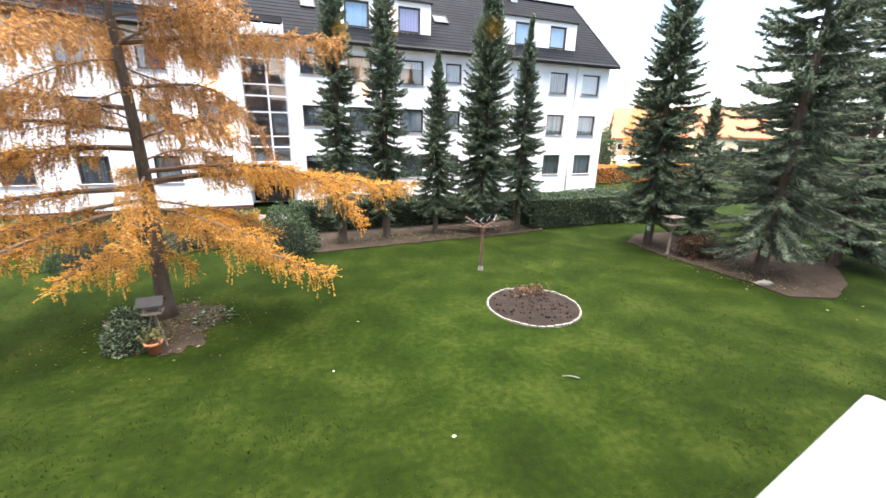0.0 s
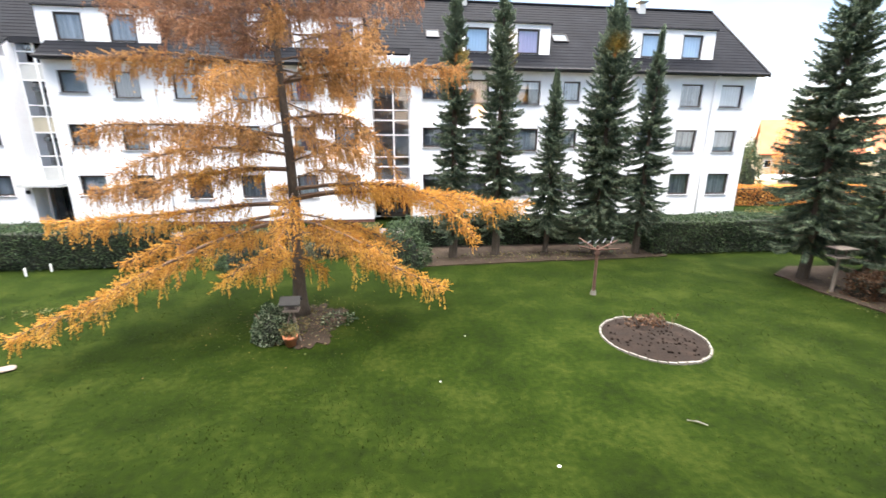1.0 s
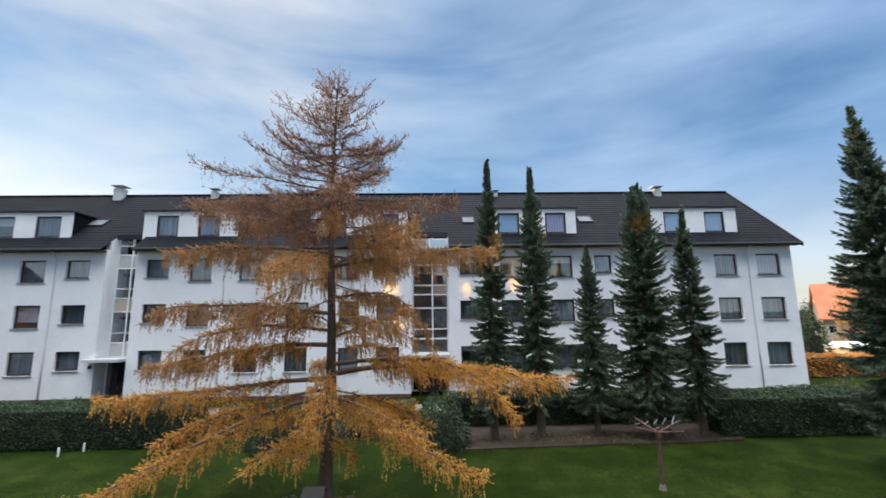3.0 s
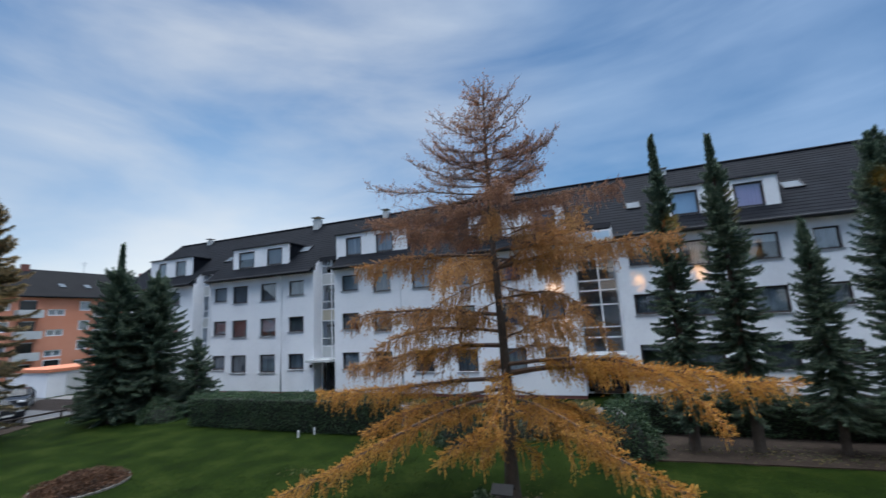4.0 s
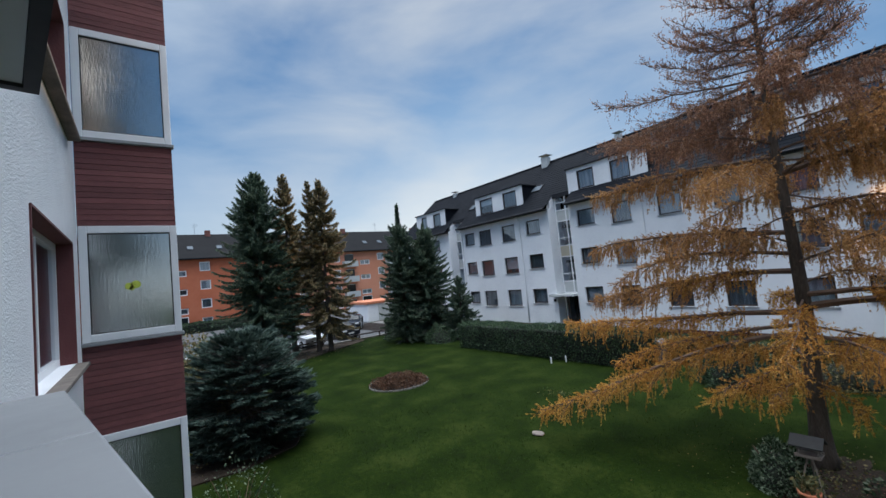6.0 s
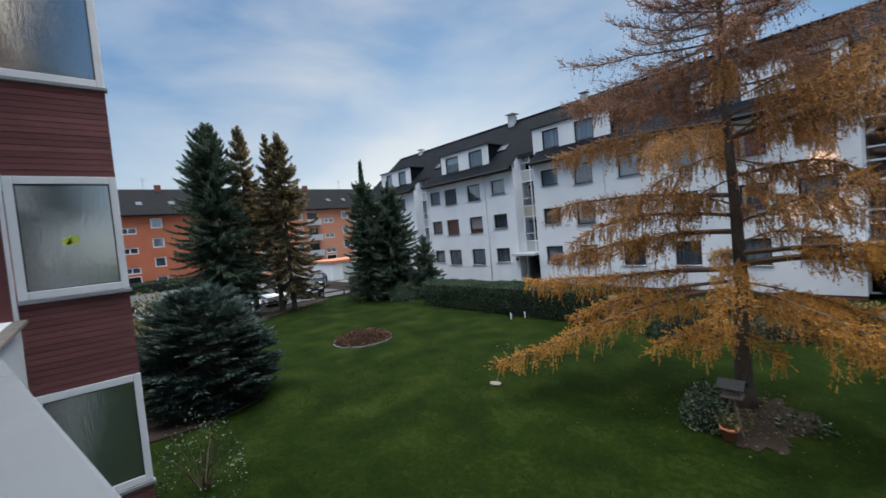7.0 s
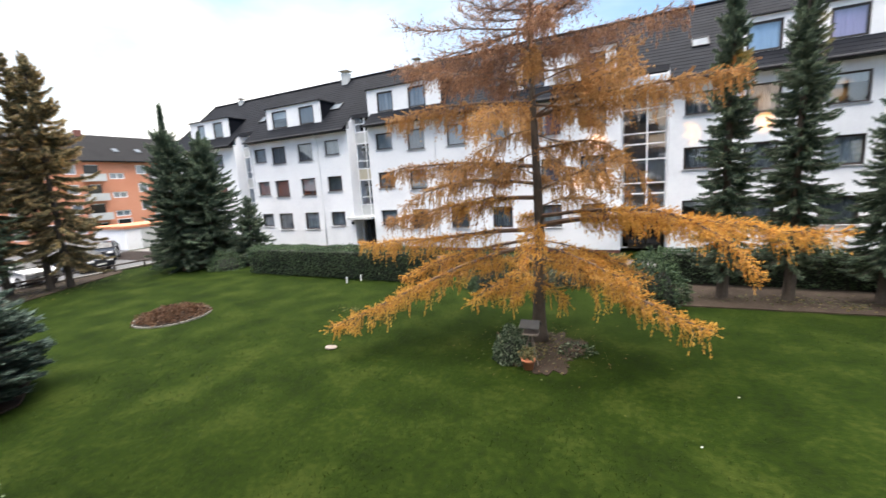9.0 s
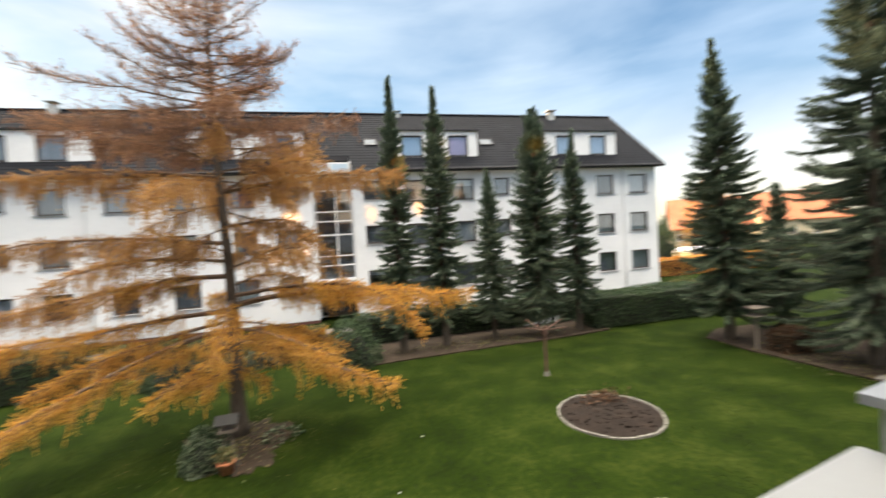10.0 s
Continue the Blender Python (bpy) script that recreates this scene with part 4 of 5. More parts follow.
CAPZ = 4.47
for k, (a, b) in enumerate(((LEFT_END, -1.82), (-1.816, -0.6), (-0.596, RIGHT_END))):
    bal_part("parapet_cap", boxes((a, b, -0.2, 0.0, CAPZ - 0.045, CAPZ), bevel=0.007), CAP, "white sheet-metal parapet cap")
bal_part("parapet_cap", boxes((LEFT_END, LEFT_END + 0.19, -0.4, -0.203, CAPZ - 0.045, CAPZ - 0.001)), CAP)
bal_part("parapet", boxes((LEFT_END + 0.02, RIGHT_END - 0.01, -0.17, -0.03, 3.2, CAPZ - 0.046)), STUCCO, "white stucco parapet")
bal_part("inner_lining", boxes((LEFT_END + 0.2, RIGHT_END - 0.02, -0.185, -0.171, 3.3, CAPZ - 0.05)), FRAME_DARK, "dark brown inner lining")
bm = bmesh.new()
fl = [(LEFT_END - 0.0, -0.30), (0.78, WY), (0.78, 0.42), (LEFT_END, -0.24)]
for z in (3.12, 3.3):
    bm.faces.new([bm.verts.new((x, y, z)) for x, y in fl])
bal_part("floor_slab", bm, PAVING, straight=True)
for z in (5.93, 8.68):
    bm = bmesh.new()
    sl = [(-3.3, WY + 0.002), (-3.3, -0.34), (1.3, 0.5), (1.3, WY + 0.002)]
    lo = [bm.verts.new((x, y, z)) for x, y in sl]
    hi = [bm.verts.new((x, y, z + 0.2)) for x, y in sl]
    bm.faces.new(lo), bm.faces.new(hi[::-1])
    for i in range(4):
        bm.faces.new((lo[i], lo[(i + 1) % 4], hi[(i + 1) % 4], hi[i]))
    bmesh.ops.recalc_face_normals(bm, faces=bm.faces)
    bal_part("slab_above", bm, PANEL_GREY, "grey concrete underside of the balcony above", straight=True)
    bal_part("slab_edge", boxes((-3.36, 0.8, -0.06, 0.0, z - 0.02, z + 0.95)), GUTTER, "dark parapet of the balcony above")
    bal_part("slab_edge", boxes((-3.42, -3.361, -0.22, 0.0, z - 0.02, z + 0.95)), GUTTER)
bal_part("corner_post", boxes((RIGHT_END + 0.01, RIGHT_END + 0.13, -0.15, -0.02, 3.3, CAPZ + 0.06), bevel=0.01), CAP, "white corner post")
bal_part("post_cap", boxes((RIGHT_END - 0.005, RIGHT_END + 0.145, -0.165, -0.005, CAPZ + 0.06, CAPZ + 0.075)), ZINC)
bal_part("end_wall", boxes((RIGHT_END + 0.131, RIGHT_END + 0.2, -0.9, -0.03, 3.2, CAPZ - 0.02)), STUCCO)
bal_part("screen_post", tube(bmesh.new(), [(RIGHT_END + 0.2, -0.1, CAPZ + 0.05), (RIGHT_END + 0.2, -0.1, 5.95)], [0.025, 0.025], 8), CAP, "thin white upright")


# ---------------------------------------------------------------- trees
def bez(p0, d, length, droop, lift, n=9):
    """A limb's line from p0 along azimuth/elevation d, sagging and lifting at its tip."""
    az, el = d
    h = np.array([math.cos(az), math.sin(az), 0.0])
    pts = []
    for i in range(n):
        f = i / (n - 1)
        z = length * (math.sin(el) * f - droop * f * f + lift * f ** 4)
        pts.append(np.array(p0) + h * (length * math.cos(el) * f) + np.array([0, 0, z]))
    return np.array(pts)


def needles(p, d, width, rng=RNG):
    """Single pointed needles or sprays, a triangle each, from bases p along d; width as a share of the length."""
    side = unit(np.cross(d, rng.normal(size=d.shape))) * np.linalg.norm(d, axis=1, keepdims=True) * width
    return np.stack([p - side, p + side, p + d], axis=1)


def along(line, t):
    """Points and directions at shares t of a line's steps."""
    n = len(line)
    t = np.asarray(t) * (n - 1)
    i = np.minimum(t.astype(int), n - 2)
    u = (t - i)[:, None]
    return line[i] * (1 - u) + line[i + 1] * u, unit(line[i + 1] - line[i])


UP = np.array([0.0, 0.0, 1.0])


def larch(x, y, height):
    tree = thing("larch_tree", "tall larch in golden autumn needles, rusty and thinner towards its top", "tree", (x, y, 0))
    rng = np.random.default_rng(11)
    bm = bmesh.new()
    zs = np.linspace(-0.1, height, 30)
    lean = lambda z: np.array([0.07 * math.sin(z * 0.5) * min(z, 3) / 3 - 0.03 + 0.012 * max(z - 7, 0), 0.04 * math.sin(z * 0.8), 0.0])
    pts = [lean(z) + np.array([0, 0, z]) for z in zs]
    radii = [0.016 + 0.165 * (1 - z / height) ** 1.1 + (0.12 * math.exp(-max(z, 0) * 3.0)) for z in zs]
    tube(bm, [tuple(p) for p in pts], radii, 12)
    part("trunk", bm, BARK, tree, "straight brown-grey trunk", smooth=True)
    # the limbs that carry its outline: height, azimuth, length, start elevation, sag, lift
    main = [(2.74, 208, 5.9, 0.0, 0.55, 0.22), (2.94, 198, 3.9, -0.05, 0.2, 0.0), (3.21, 183, 6.0, -0.02, 0.13, 0.09),
            (2.38, 325, 4.5, 0.1, 0.46, 0.18), (2.72, 316, 3.6, 0.07, 0.14, 0.0), (3.58, 342, 5.0, 0.11, 0.0, -0.35),
            (3.32, 4, 6.9, 0.19, 0.36, 0.12), (4.93, 187, 4.6, 0.12, 0.0, -0.12), (4.09, 172, 5.6, 0.05, 0.21, 0.03),
            (4.47, 212, 3.6, 0.13, 0.04, -0.23), (5.35, 345, 3.0, 0.1, -0.05, -0.62), (6.22, 350, 4.75, 0.17, 0.05, -0.05), (6.6, 186, 4.3, 0.09, 0.02, -0.1)]
    upper = [(8.45, 190, 3.5, 0.05, -0.1, 0.06), (8.1, 355, 3.5, 0.0, 0.05, 0.1), (9.24, 185, 1.75, 0.3, 0.03, 0.6), (9.5, 5, 1.8, 0.0, 0.0, 0.3), (8.0, 175, 4.0, 0.06, 0.0, 0.02)]
    limbs = main + upper
    thin = [(1.9, 262, 1.7, 0.0, 0.3, 0.05), (1.75, 310, 1.3, 0.1, 0.3, 0.05), (1.6, 200, 1.6, 0.05, 0.25, 0.05), (2.2, 240, 2.2, 0.0, 0.3, 0.05), (2.3, 80, 2.0, 0.1, 0.25, 0.05), (2.5, 20, 2.4, 0.1, 0.25, 0.02), (2.4, 140, 2.6, 0.0, 0.25, 0.05)]
    limbs += thin
    z, k = 3.0, 0
    while z < height - 0.15:
        drop = height - z
        if z < 6.1:
            reach, el, sag, lift, dz = 3.6, 0.1, 0.24, 0.0, 0.25
        elif z < 8.4:
            reach, el, sag, lift, dz = 3.95 - 0.12 * (z - 6.1), 0.14, 0.2, 0.05, 0.105
        else:
            reach, el, sag, lift, dz = 0.12 + 0.86 * drop, 0.05 + 0.1 * (z - 8.4), 0.06, 0.24, 0.05
        limbs.append((z + rng.uniform(-0.1, 0.1), (k * 137.5 + rng.uniform(-25, 25)) % 360, max(0.2, reach * rng.uniform(0.5, 1.0)), el + rng.uniform(-0.28, 0.25), sag * rng.uniform(0.3, 1.8), lift))
        z += dz
        k += 1
    for order, (h, azd, L, el, sag, lift) in enumerate(limbs):
        bold = order < len(main)
        wispy = h > 8.3
        n = max(8, int(L * 5))
        line = bez(lean(h) + np.array([0, 0, h]), (radians(azd), el), L, sag, lift, n)
        sway = np.cumsum(rng.normal(0, (0.01 if bold else 0.024) * L ** 0.5, (n, 3)), axis=0)
        line[1:] += sway[1:] * np.linspace(0, 1, n)[1:, None]
        bm = bmesh.new()
        r0 = 0.010 + (0.0105 if bold else 0.0065) * L
        tube(bm, [tuple(p) for p in line], [r0 * (1 - 0.88 * i / (n - 1)) for i in range(n)], 6 if bold else 4)
        axes_ = [(line, 0.5 if L > 3 else 0.25)]
        nl = int(L / (0.09 if bold or wispy else 0.13))
        for s in range(nl):
            t = 0.16 + 0.82 * (s + rng.uniform(0, 1)) / max(nl, 1)
            p, fwd = along(line, [t])
            p, fwd = p[0], fwd[0]
            side = unit(np.cross(fwd, UP)) * (1 if s % 2 else -1)
            taper = min(1.0, (t - 0.05) * 3) * (1 - t) ** 0.7
            ll = (0.16 + (0.22 if bold else 0.3) * L * taper) * rng.uniform(0.4, 1.1)
            d = unit(fwd * rng.uniform(0.7, 1.3) + side * rng.uniform(0.35, 1.0) + UP * rng.uniform(-0.2, 0.2))
            droop = rng.uniform(-0.3, 0.1) if wispy else (rng.uniform(0.15, 0.75) if h > 4 else rng.uniform(0.1, 0.5))
            m = 6
            q = np.array([p + d * ll * j / (m - 1) + UP * (-droop * ll * (j / (m - 1)) ** 2) for j in range(m)])
            q[1:] += np.cumsum(rng.normal(0, 0.012, (m - 1, 3)), axis=0)
            tube(bm, [tuple(a) for a in q[::2]] + [tuple(q[-1])], [0.010, 0.008, 0.005, 0.003], 3, cap=False)
            axes_.append((q, 0.05))
        npos, ndir = [], []
        for q, first in axes_:
            seg = np.linalg.norm(np.diff(q, axis=0), axis=1).sum() * (1 - first)
            c = int(seg / (0.055 if wispy else 0.042)) + 2
            p, fwd = along(q, first + (1 - first) * rng.uniform(0, 1, c))
            side = unit(np.cross(fwd, UP)) * rng.choice([-1, 1], (c, 1))
            hang = (rng.uniform(size=c) < (0.12 if wispy else (0.6 if h > 4.6 else 0.36)))[:, None]
            free = unit(fwd * rng.uniform(0.6, 1.3, (c, 1)) + side * rng.uniform(0.1, 0.9, (c, 1)) + UP * rng.uniform(-0.1, 0.9, (c, 1)))
            down = unit(fwd * rng.uniform(0, 0.5, (c, 1)) + side * rng.uniform(0, 0.35, (c, 1)) - UP)
            d = np.where(hang, down, free)
            ll = np.where(hang, rng.uniform(0.08, 0.5, (c, 1)), rng.uniform(0.08, 0.27, (c, 1)))
            # the shoots' own bark, then needle tufts along them
            for a, b in zip(p[::2], (p + d * ll)[::2]):
                o = np.array([0.004, 0.004, 0.0])
                bm.faces.new((bm.verts.new(a - o), bm.verts.new(a + o), bm.verts.new(b)))
            tufts = np.maximum((ll[:, 0] / (0.06 if wispy else 0.028)).astype(int), 1)
            idx = np.repeat(np.arange(c), tufts)
            f = rng.uniform(0.05, 1.0, (len(idx), 1))
            base = p[idx] + d[idx] * ll[idx] * f
            each = 3 if wispy else 4
            npos.append(np.repeat(base, each, axis=0))
            ax = np.repeat(d[idx], each, axis=0)
            ndir.append(unit(rng.normal(size=ax.shape) * 0.55 + ax) * rng.uniform(0.032, 0.062, (len(ax), 1)))
        limb = part("limb", bm, TWIG, tree)
        hue = h + rng.uniform(-0.6, 0.6)
        needle, tint = (GOLD, "golden needles") if hue < 4.0 else ((AMBER, "amber needles") if hue < 7.0 else (RUST, "rust-brown needles"))
        quads("foliage", needles(np.concatenate(npos), np.concatenate(ndir), 0.14, rng), needle, limb, tint)
    return tree


def conifer(x, y, height, radius, needle, label, bare=0.8, droop=0.5, thick=1.0, seed=1, taper=0.85, gap=0.0, lean=0.0, name="spruce_tree", group="", fine=1.0, spire=0.0, whorl=6):
    """A spruce: trunk and whorls of drooping boughs set with needle sprays."""
    tree = thing(name, label, "tree", (x, y, 0), group)
    rng = np.random.default_rng(seed)
    bm = bmesh.new()
    tube(bm, [(lean * z / height + 0.02 * math.sin(z), 0.02 * math.cos(z * 1.3), z) for z in np.linspace(-0.1, height, 14)], [0.02 + (0.03 + 0.012 * height) * (1 - i / 13) for i in range(14)], 8)
    boughs = bm
    P, D = [], []
    z = bare
    while z < height - 0.05:
        f = (z - bare) / (height - bare)
        reach = radius * (1 - f) ** taper * (0.72 + 0.28 * min(1, f * 6)) + 0.07
        if height - z < spire:
            reach = min(reach, 0.1 + 0.1 * (height - z))
        for b in range(whorl):
            if rng.uniform() < gap:
                continue
            L = reach * rng.uniform(0.55, 1.16)
            az = rng.uniform(0, math.tau)
            el = 0.25 + 0.7 * f ** 2 - droop * (1 - f)
            n = 7
            line = bez((lean * z / height, 0, z + rng.uniform(-0.2, 0.2)), (az, el + rng.uniform(-0.2, 0.2)), L, droop * 0.55, droop * 0.55, n)
            if L > 0.5:
                tube(boughs, [tuple(p) for p in line[::3]], [0.012 + 0.006 * L, 0.01, 0.004], 3, cap=False)
            m = int((30 + 95 * L) * thick)
            t = rng.uniform(0.08, 1.0, m) ** 0.8 * (n - 1)
            i = np.minimum(t.astype(int), n - 2)
            u = (t - i)[:, None]
            base = line[i] * (1 - u) + line[i + 1] * u
            fwd = unit(line[i + 1] - line[i])
            side = unit(np.cross(fwd, np.array([0, 0, 1.0]))) * rng.choice([-1, 1], (m, 1))
            d = unit(fwd * rng.uniform(0.5, 1.1, (m, 1)) + side * rng.uniform(0.1, 0.9, (m, 1)) + np.array([0, 0, 1]) * rng.uniform(-1.4, 0.25, (m, 1)))
            ln = (0.13 + 0.17 * (1 - t / (n - 1)))[:, None] * rng.uniform(0.6, 1.2, (m, 1)) * min(1.0, 0.5 + L * 0.4) * fine
            P.append(base)
            D.append(d * ln)
        z += 0.105 + 0.075 * (1 - f)
    part("trunk", boughs, BARK, tree, "brown trunk and boughs")
    P, D = np.concatenate(P), np.concatenate(D)
    quads("crown", needles(P, D, 0.17, rng), needle, tree, "dense needle sprays")
    return tree


def mound_conifer(x, y, radius, height, needle, label, seed):
    """A low spruce grown into a mound: fans of needle sprays lapping each other from the top to the ground."""
    tree = thing("round_conifer", label, "tree", (x, y, 0))
    rng = np.random.default_rng(seed)
    bm = bmesh.new()
    tube(bm, [(0, 0, -0.1), (0.02, 0, height * 0.5), (0, 0, height * 0.93)], [0.11, 0.07, 0.015], 8)
    P, D = [], []
    for k in range(420):
        f = ((k + rng.uniform(0, 1)) / 420) ** 1.15
        z = 0.12 + (height - 0.2) * f
        reach = radius * min(1.0, 0.86 + 0.5 * f) * math.sqrt(max(1 - (max(f - 0.22, 0) / 0.8) ** 2.1, 0.004)) * rng.uniform(0.84, 1.1)
        az = rng.uniform(0, math.tau)
        reach *= 1 + 0.1 * noise.noise((math.cos(az) * 1.6, math.sin(az) * 1.6, z))
        line = bez((0, 0, z + 0.06), (az, 0.1 + 0.9 * f ** 3), reach, 0.2, 0.13, 8)
        tube(bm, [tuple(line[0]), tuple(line[4]), tuple(line[7])], [0.016, 0.011, 0.004], 3, cap=False)
        m = int(50 + 75 * reach)
        base, fwd = along(line, np.clip(rng.uniform(0.35, 1.0, m) ** 0.7, 0, 1))
        side = unit(np.cross(fwd, UP)) * rng.uniform(-1, 1, (m, 1))
        fan = side * 0.26 * rng.uniform(0, 1, (m, 1))
        d = unit(fwd * 0.9 + side * 0.9 + UP * rng.uniform(-0.35, 0.35, (m, 1))) * rng.uniform(0.09, 0.2, (m, 1))
        P.append(base + fan - UP * 0.05 * rng.uniform(0, 1, (m, 1)))
        D.append(d)
    part("trunk", bm, BARK, tree, "brown trunk and boughs")
    P = np.concatenate(P)
    P[:, 2] = np.maximum(P[:, 2], 0.04)
    quads("crown", needles(P, np.concatenate(D), 0.17, rng), needle, tree, "dense needle sprays")
    return tree


def leaf_shell(shape, count, size, rng, inner=0.75):
    """Leaves over an uneven rounded body; shape: half axes."""
    u = unit(rng.normal(size=(count, 3)))
    u[:, 2] = np.abs(u[:, 2]) * np.where(rng.uniform(size=count) < 0.88, 1, -0.5)
    s = np.array(shape)
    lump = np.array([1 + 0.22 * noise.noise(Vector(v * 2.3)) + 0.13 * noise.noise(Vector(v * 6.0)) for v in u])
    r = (lump * (inner + (1 - inner) * rng.uniform(0, 1, count) ** 0.5))[:, None]
    d = unit(u + rng.normal(0, 0.75, (count, 3))) * rng.uniform(0.6, 1.3, (count, 1)) * size
    return u * r * s, d


def bush(x, y, shape, leaf, label, count=6000, size=0.09, seed=1, lift=0.0, name="bush", width=0.3, group=""):
    b = thing(name, label, "bush", (x, y, 0), group)
    rng = np.random.default_rng(seed)
    p, d = leaf_shell(shape, count, size, rng)
    p[:, 2] = np.maximum(p[:, 2] + lift, 0.03)
    quads("foliage", leaves(p, d, width, rng), leaf, b)
    bm = bmesh.new()
    for k in range(14):
        az, q = rng.uniform(0, math.tau), rng.uniform(0.3, 0.85)
        tip = (math.cos(az) * shape[0] * q, math.sin(az) * shape[1] * q, lift + shape[2] * rng.uniform(0.35, 0.85))
        tube(bm, [(0.05 * math.cos(az), 0.05 * math.sin(az), -0.02), (tip[0] * 0.5, tip[1] * 0.5, tip[2] * 0.55), tip], [0.035, 0.022, 0.008] if count > 2000 else [0.014, 0.009, 0.005], 5)
    part("branching", bm, TWIG, b)
    if count < 2000:
        return b
    # solid dark body painted as the shade within the leaves
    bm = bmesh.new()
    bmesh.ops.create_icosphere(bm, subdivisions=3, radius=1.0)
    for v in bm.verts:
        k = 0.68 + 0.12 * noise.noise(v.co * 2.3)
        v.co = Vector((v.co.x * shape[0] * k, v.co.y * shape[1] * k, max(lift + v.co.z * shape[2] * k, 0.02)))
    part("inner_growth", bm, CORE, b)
    return b


def hedge(x0, x1, y0, y1, h, leaf, label, seed=1, per=520, size=0.085):
    cx, cy = (x0 + x1) / 2, (y0 + y1) / 2
    o = thing("hedge", label, "hedge", (cx, cy, 0))
    rng = np.random.default_rng(seed)
    w, d = x1 - x0, y1 - y0
    parts_ = []
    for area, make in ((w * d, lambda n: np.stack([rng.uniform(-w / 2, w / 2, n), rng.uniform(-d / 2, d / 2, n), np.full(n, h)], 1)),
                       (w * h, lambda n: np.stack([rng.uniform(-w / 2, w / 2, n), np.full(n, -d / 2), rng.uniform(0.03, h, n)], 1)),
                       (w * h * 0.5, lambda n: np.stack([rng.uniform(-w / 2, w / 2, n), np.full(n, d / 2), rng.uniform(0.03, h, n)], 1)),
                       (d * h, lambda n: np.stack([np.full(n, -w / 2), rng.uniform(-d / 2, d / 2, n), rng.uniform(0.03, h, n)], 1)),
                       (d * h, lambda n: np.stack([np.full(n, w / 2), rng.uniform(-d / 2, d / 2, n), rng.uniform(0.03, h, n)], 1))):
        parts_.append(make(int(area * per)))
    p = np.concatenate(parts_)
    wob = np.array([noise.noise(Vector((a[0] + cx, a[1] + cy, a[2])) * 0.9) * 0.16 + noise.noise(Vector((a[0] + cx, a[1], a[2])) * 3.0) * 0.07 for a in p])
    out = unit(p * np.array([1 / w, 1 / d, 0.9 / h]))
    p = p + out * wob[:, None] - out * rng.uniform(0, 0.08, (len(p), 1))
    p[:, 2] = np.maximum(p[:, 2], 0.02)
    dr = unit(out + rng.normal(0, 0.8, p.shape)) * rng.uniform(0.6, 1.3, (len(p), 1)) * size
    quads("foliage", leaves(p, dr, 0.3, rng), leaf, o)
    # dark block coloured as the hedge's inner shade
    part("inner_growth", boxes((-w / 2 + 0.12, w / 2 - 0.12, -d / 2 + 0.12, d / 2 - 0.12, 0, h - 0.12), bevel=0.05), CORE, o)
    return o


larch(-3.03, 11.45, 11.95)

ROW = "spruces along the soil strip"
conifer(2.1, 17.0, 11.35, 1.0, SPRUCE, "slender dark green spruce with a spire top", bare=1.2, seed=21, thick=1.05, whorl=10, droop=0.62, taper=0.62, group=ROW, spire=2.2)
conifer(4.0, 17.2, 11.2, 1.15, SPRUCE, "slender dark green spruce with a bare lower trunk", bare=1.5, seed=22, thick=1.05, whorl=10, droop=0.62, taper=0.66, group=ROW, spire=1.6)
conifer(6.35, 17.4, 7.6, 1.2, SPRUCE, "shorter dark green spruce", bare=1.1, seed=23, thick=1.05, whorl=10, droop=0.62, taper=0.75, group=ROW, spire=0.4)
conifer(8.5, 17.0, 10.1, 1.55, SPRUCE, "broad dark green spruce with a blunt top", bare=1.0, seed=24, thick=1.05, whorl=10, droop=0.62, taper=0.48, group=ROW)
conifer(10.4, 16.95, 9.2, 1.15, SPRUCE, "narrow dark green spruce with ragged boughs", bare=1.4, seed=25, thick=1.05, whorl=10, droop=0.62, taper=0.7, gap=0.2, group=ROW, spire=1.0)

conifer(14.55, 12.9, 11.6, 1.95, SPRUCE, "tall dark spruce over bare soil", bare=1.3, seed=31, thick=1.05, whorl=9, taper=0.8, lean=-0.45, spire=0.8)
conifer(15.6, 8.9, 13.6, 3.1, BLUE_SPRUCE, "large blue-green spruce with wide drooping boughs", bare=0.9, seed=32, thick=1.4, taper=0.75, gap=0.2)
conifer(19.5, 8.6, 12.5, 3.2, BLUE_SPRUCE, "large spruce behind the lawn's edge", bare=0.7, seed=33, thick=1.4, taper=0.7, gap=0.2)
conifer(17.4, 13.1, 6.1, 1.5, SPRUCE, "small spruce between the taller ones", bare=0.5, seed=34, thick=1.4, taper=0.8)
conifer(22.5, 12.5, 9.5, 2.6, SPRUCE, "dark spruce at the garden's edge", bare=0.8, seed=35, taper=0.75)

conifer(-30.8, 6.9, 13.0, 3.3, SPRUCE, "tall dense dark spruce beside the car park", bare=1.6, seed=41, whorl=8, taper=0.55, fine=1.3)
conifer(-31.5, 9.1, 13.3, 2.3, BROWN_SPRUCE, "tall thin spruce with browning needles", bare=2.2, seed=42, whorl=4, taper=0.55, gap=0.3, fine=1.5, droop=0.6)
conifer(-30.4, 11.4, 12.7, 2.8, BROWN_SPRUCE, "tall ragged spruce with browning needles", bare=1.8, seed=43, whorl=4, taper=0.65, gap=0.3, fine=1.5, droop=0.6)
conifer(-30.9, 10.7, 12.8, 1.7, BROWN_SPRUCE, "second spruce stem with browning needles", bare=4.0, seed=48, whorl=4, taper=0.7, gap=0.3, fine=1.5)
conifer(-27.6, 16.4, 10.5, 2.1, SPRUCE, "dark narrow spruce with a spire top", bare=0.5, seed=44, whorl=8, taper=0.6, fine=1.2, spire=2.0)
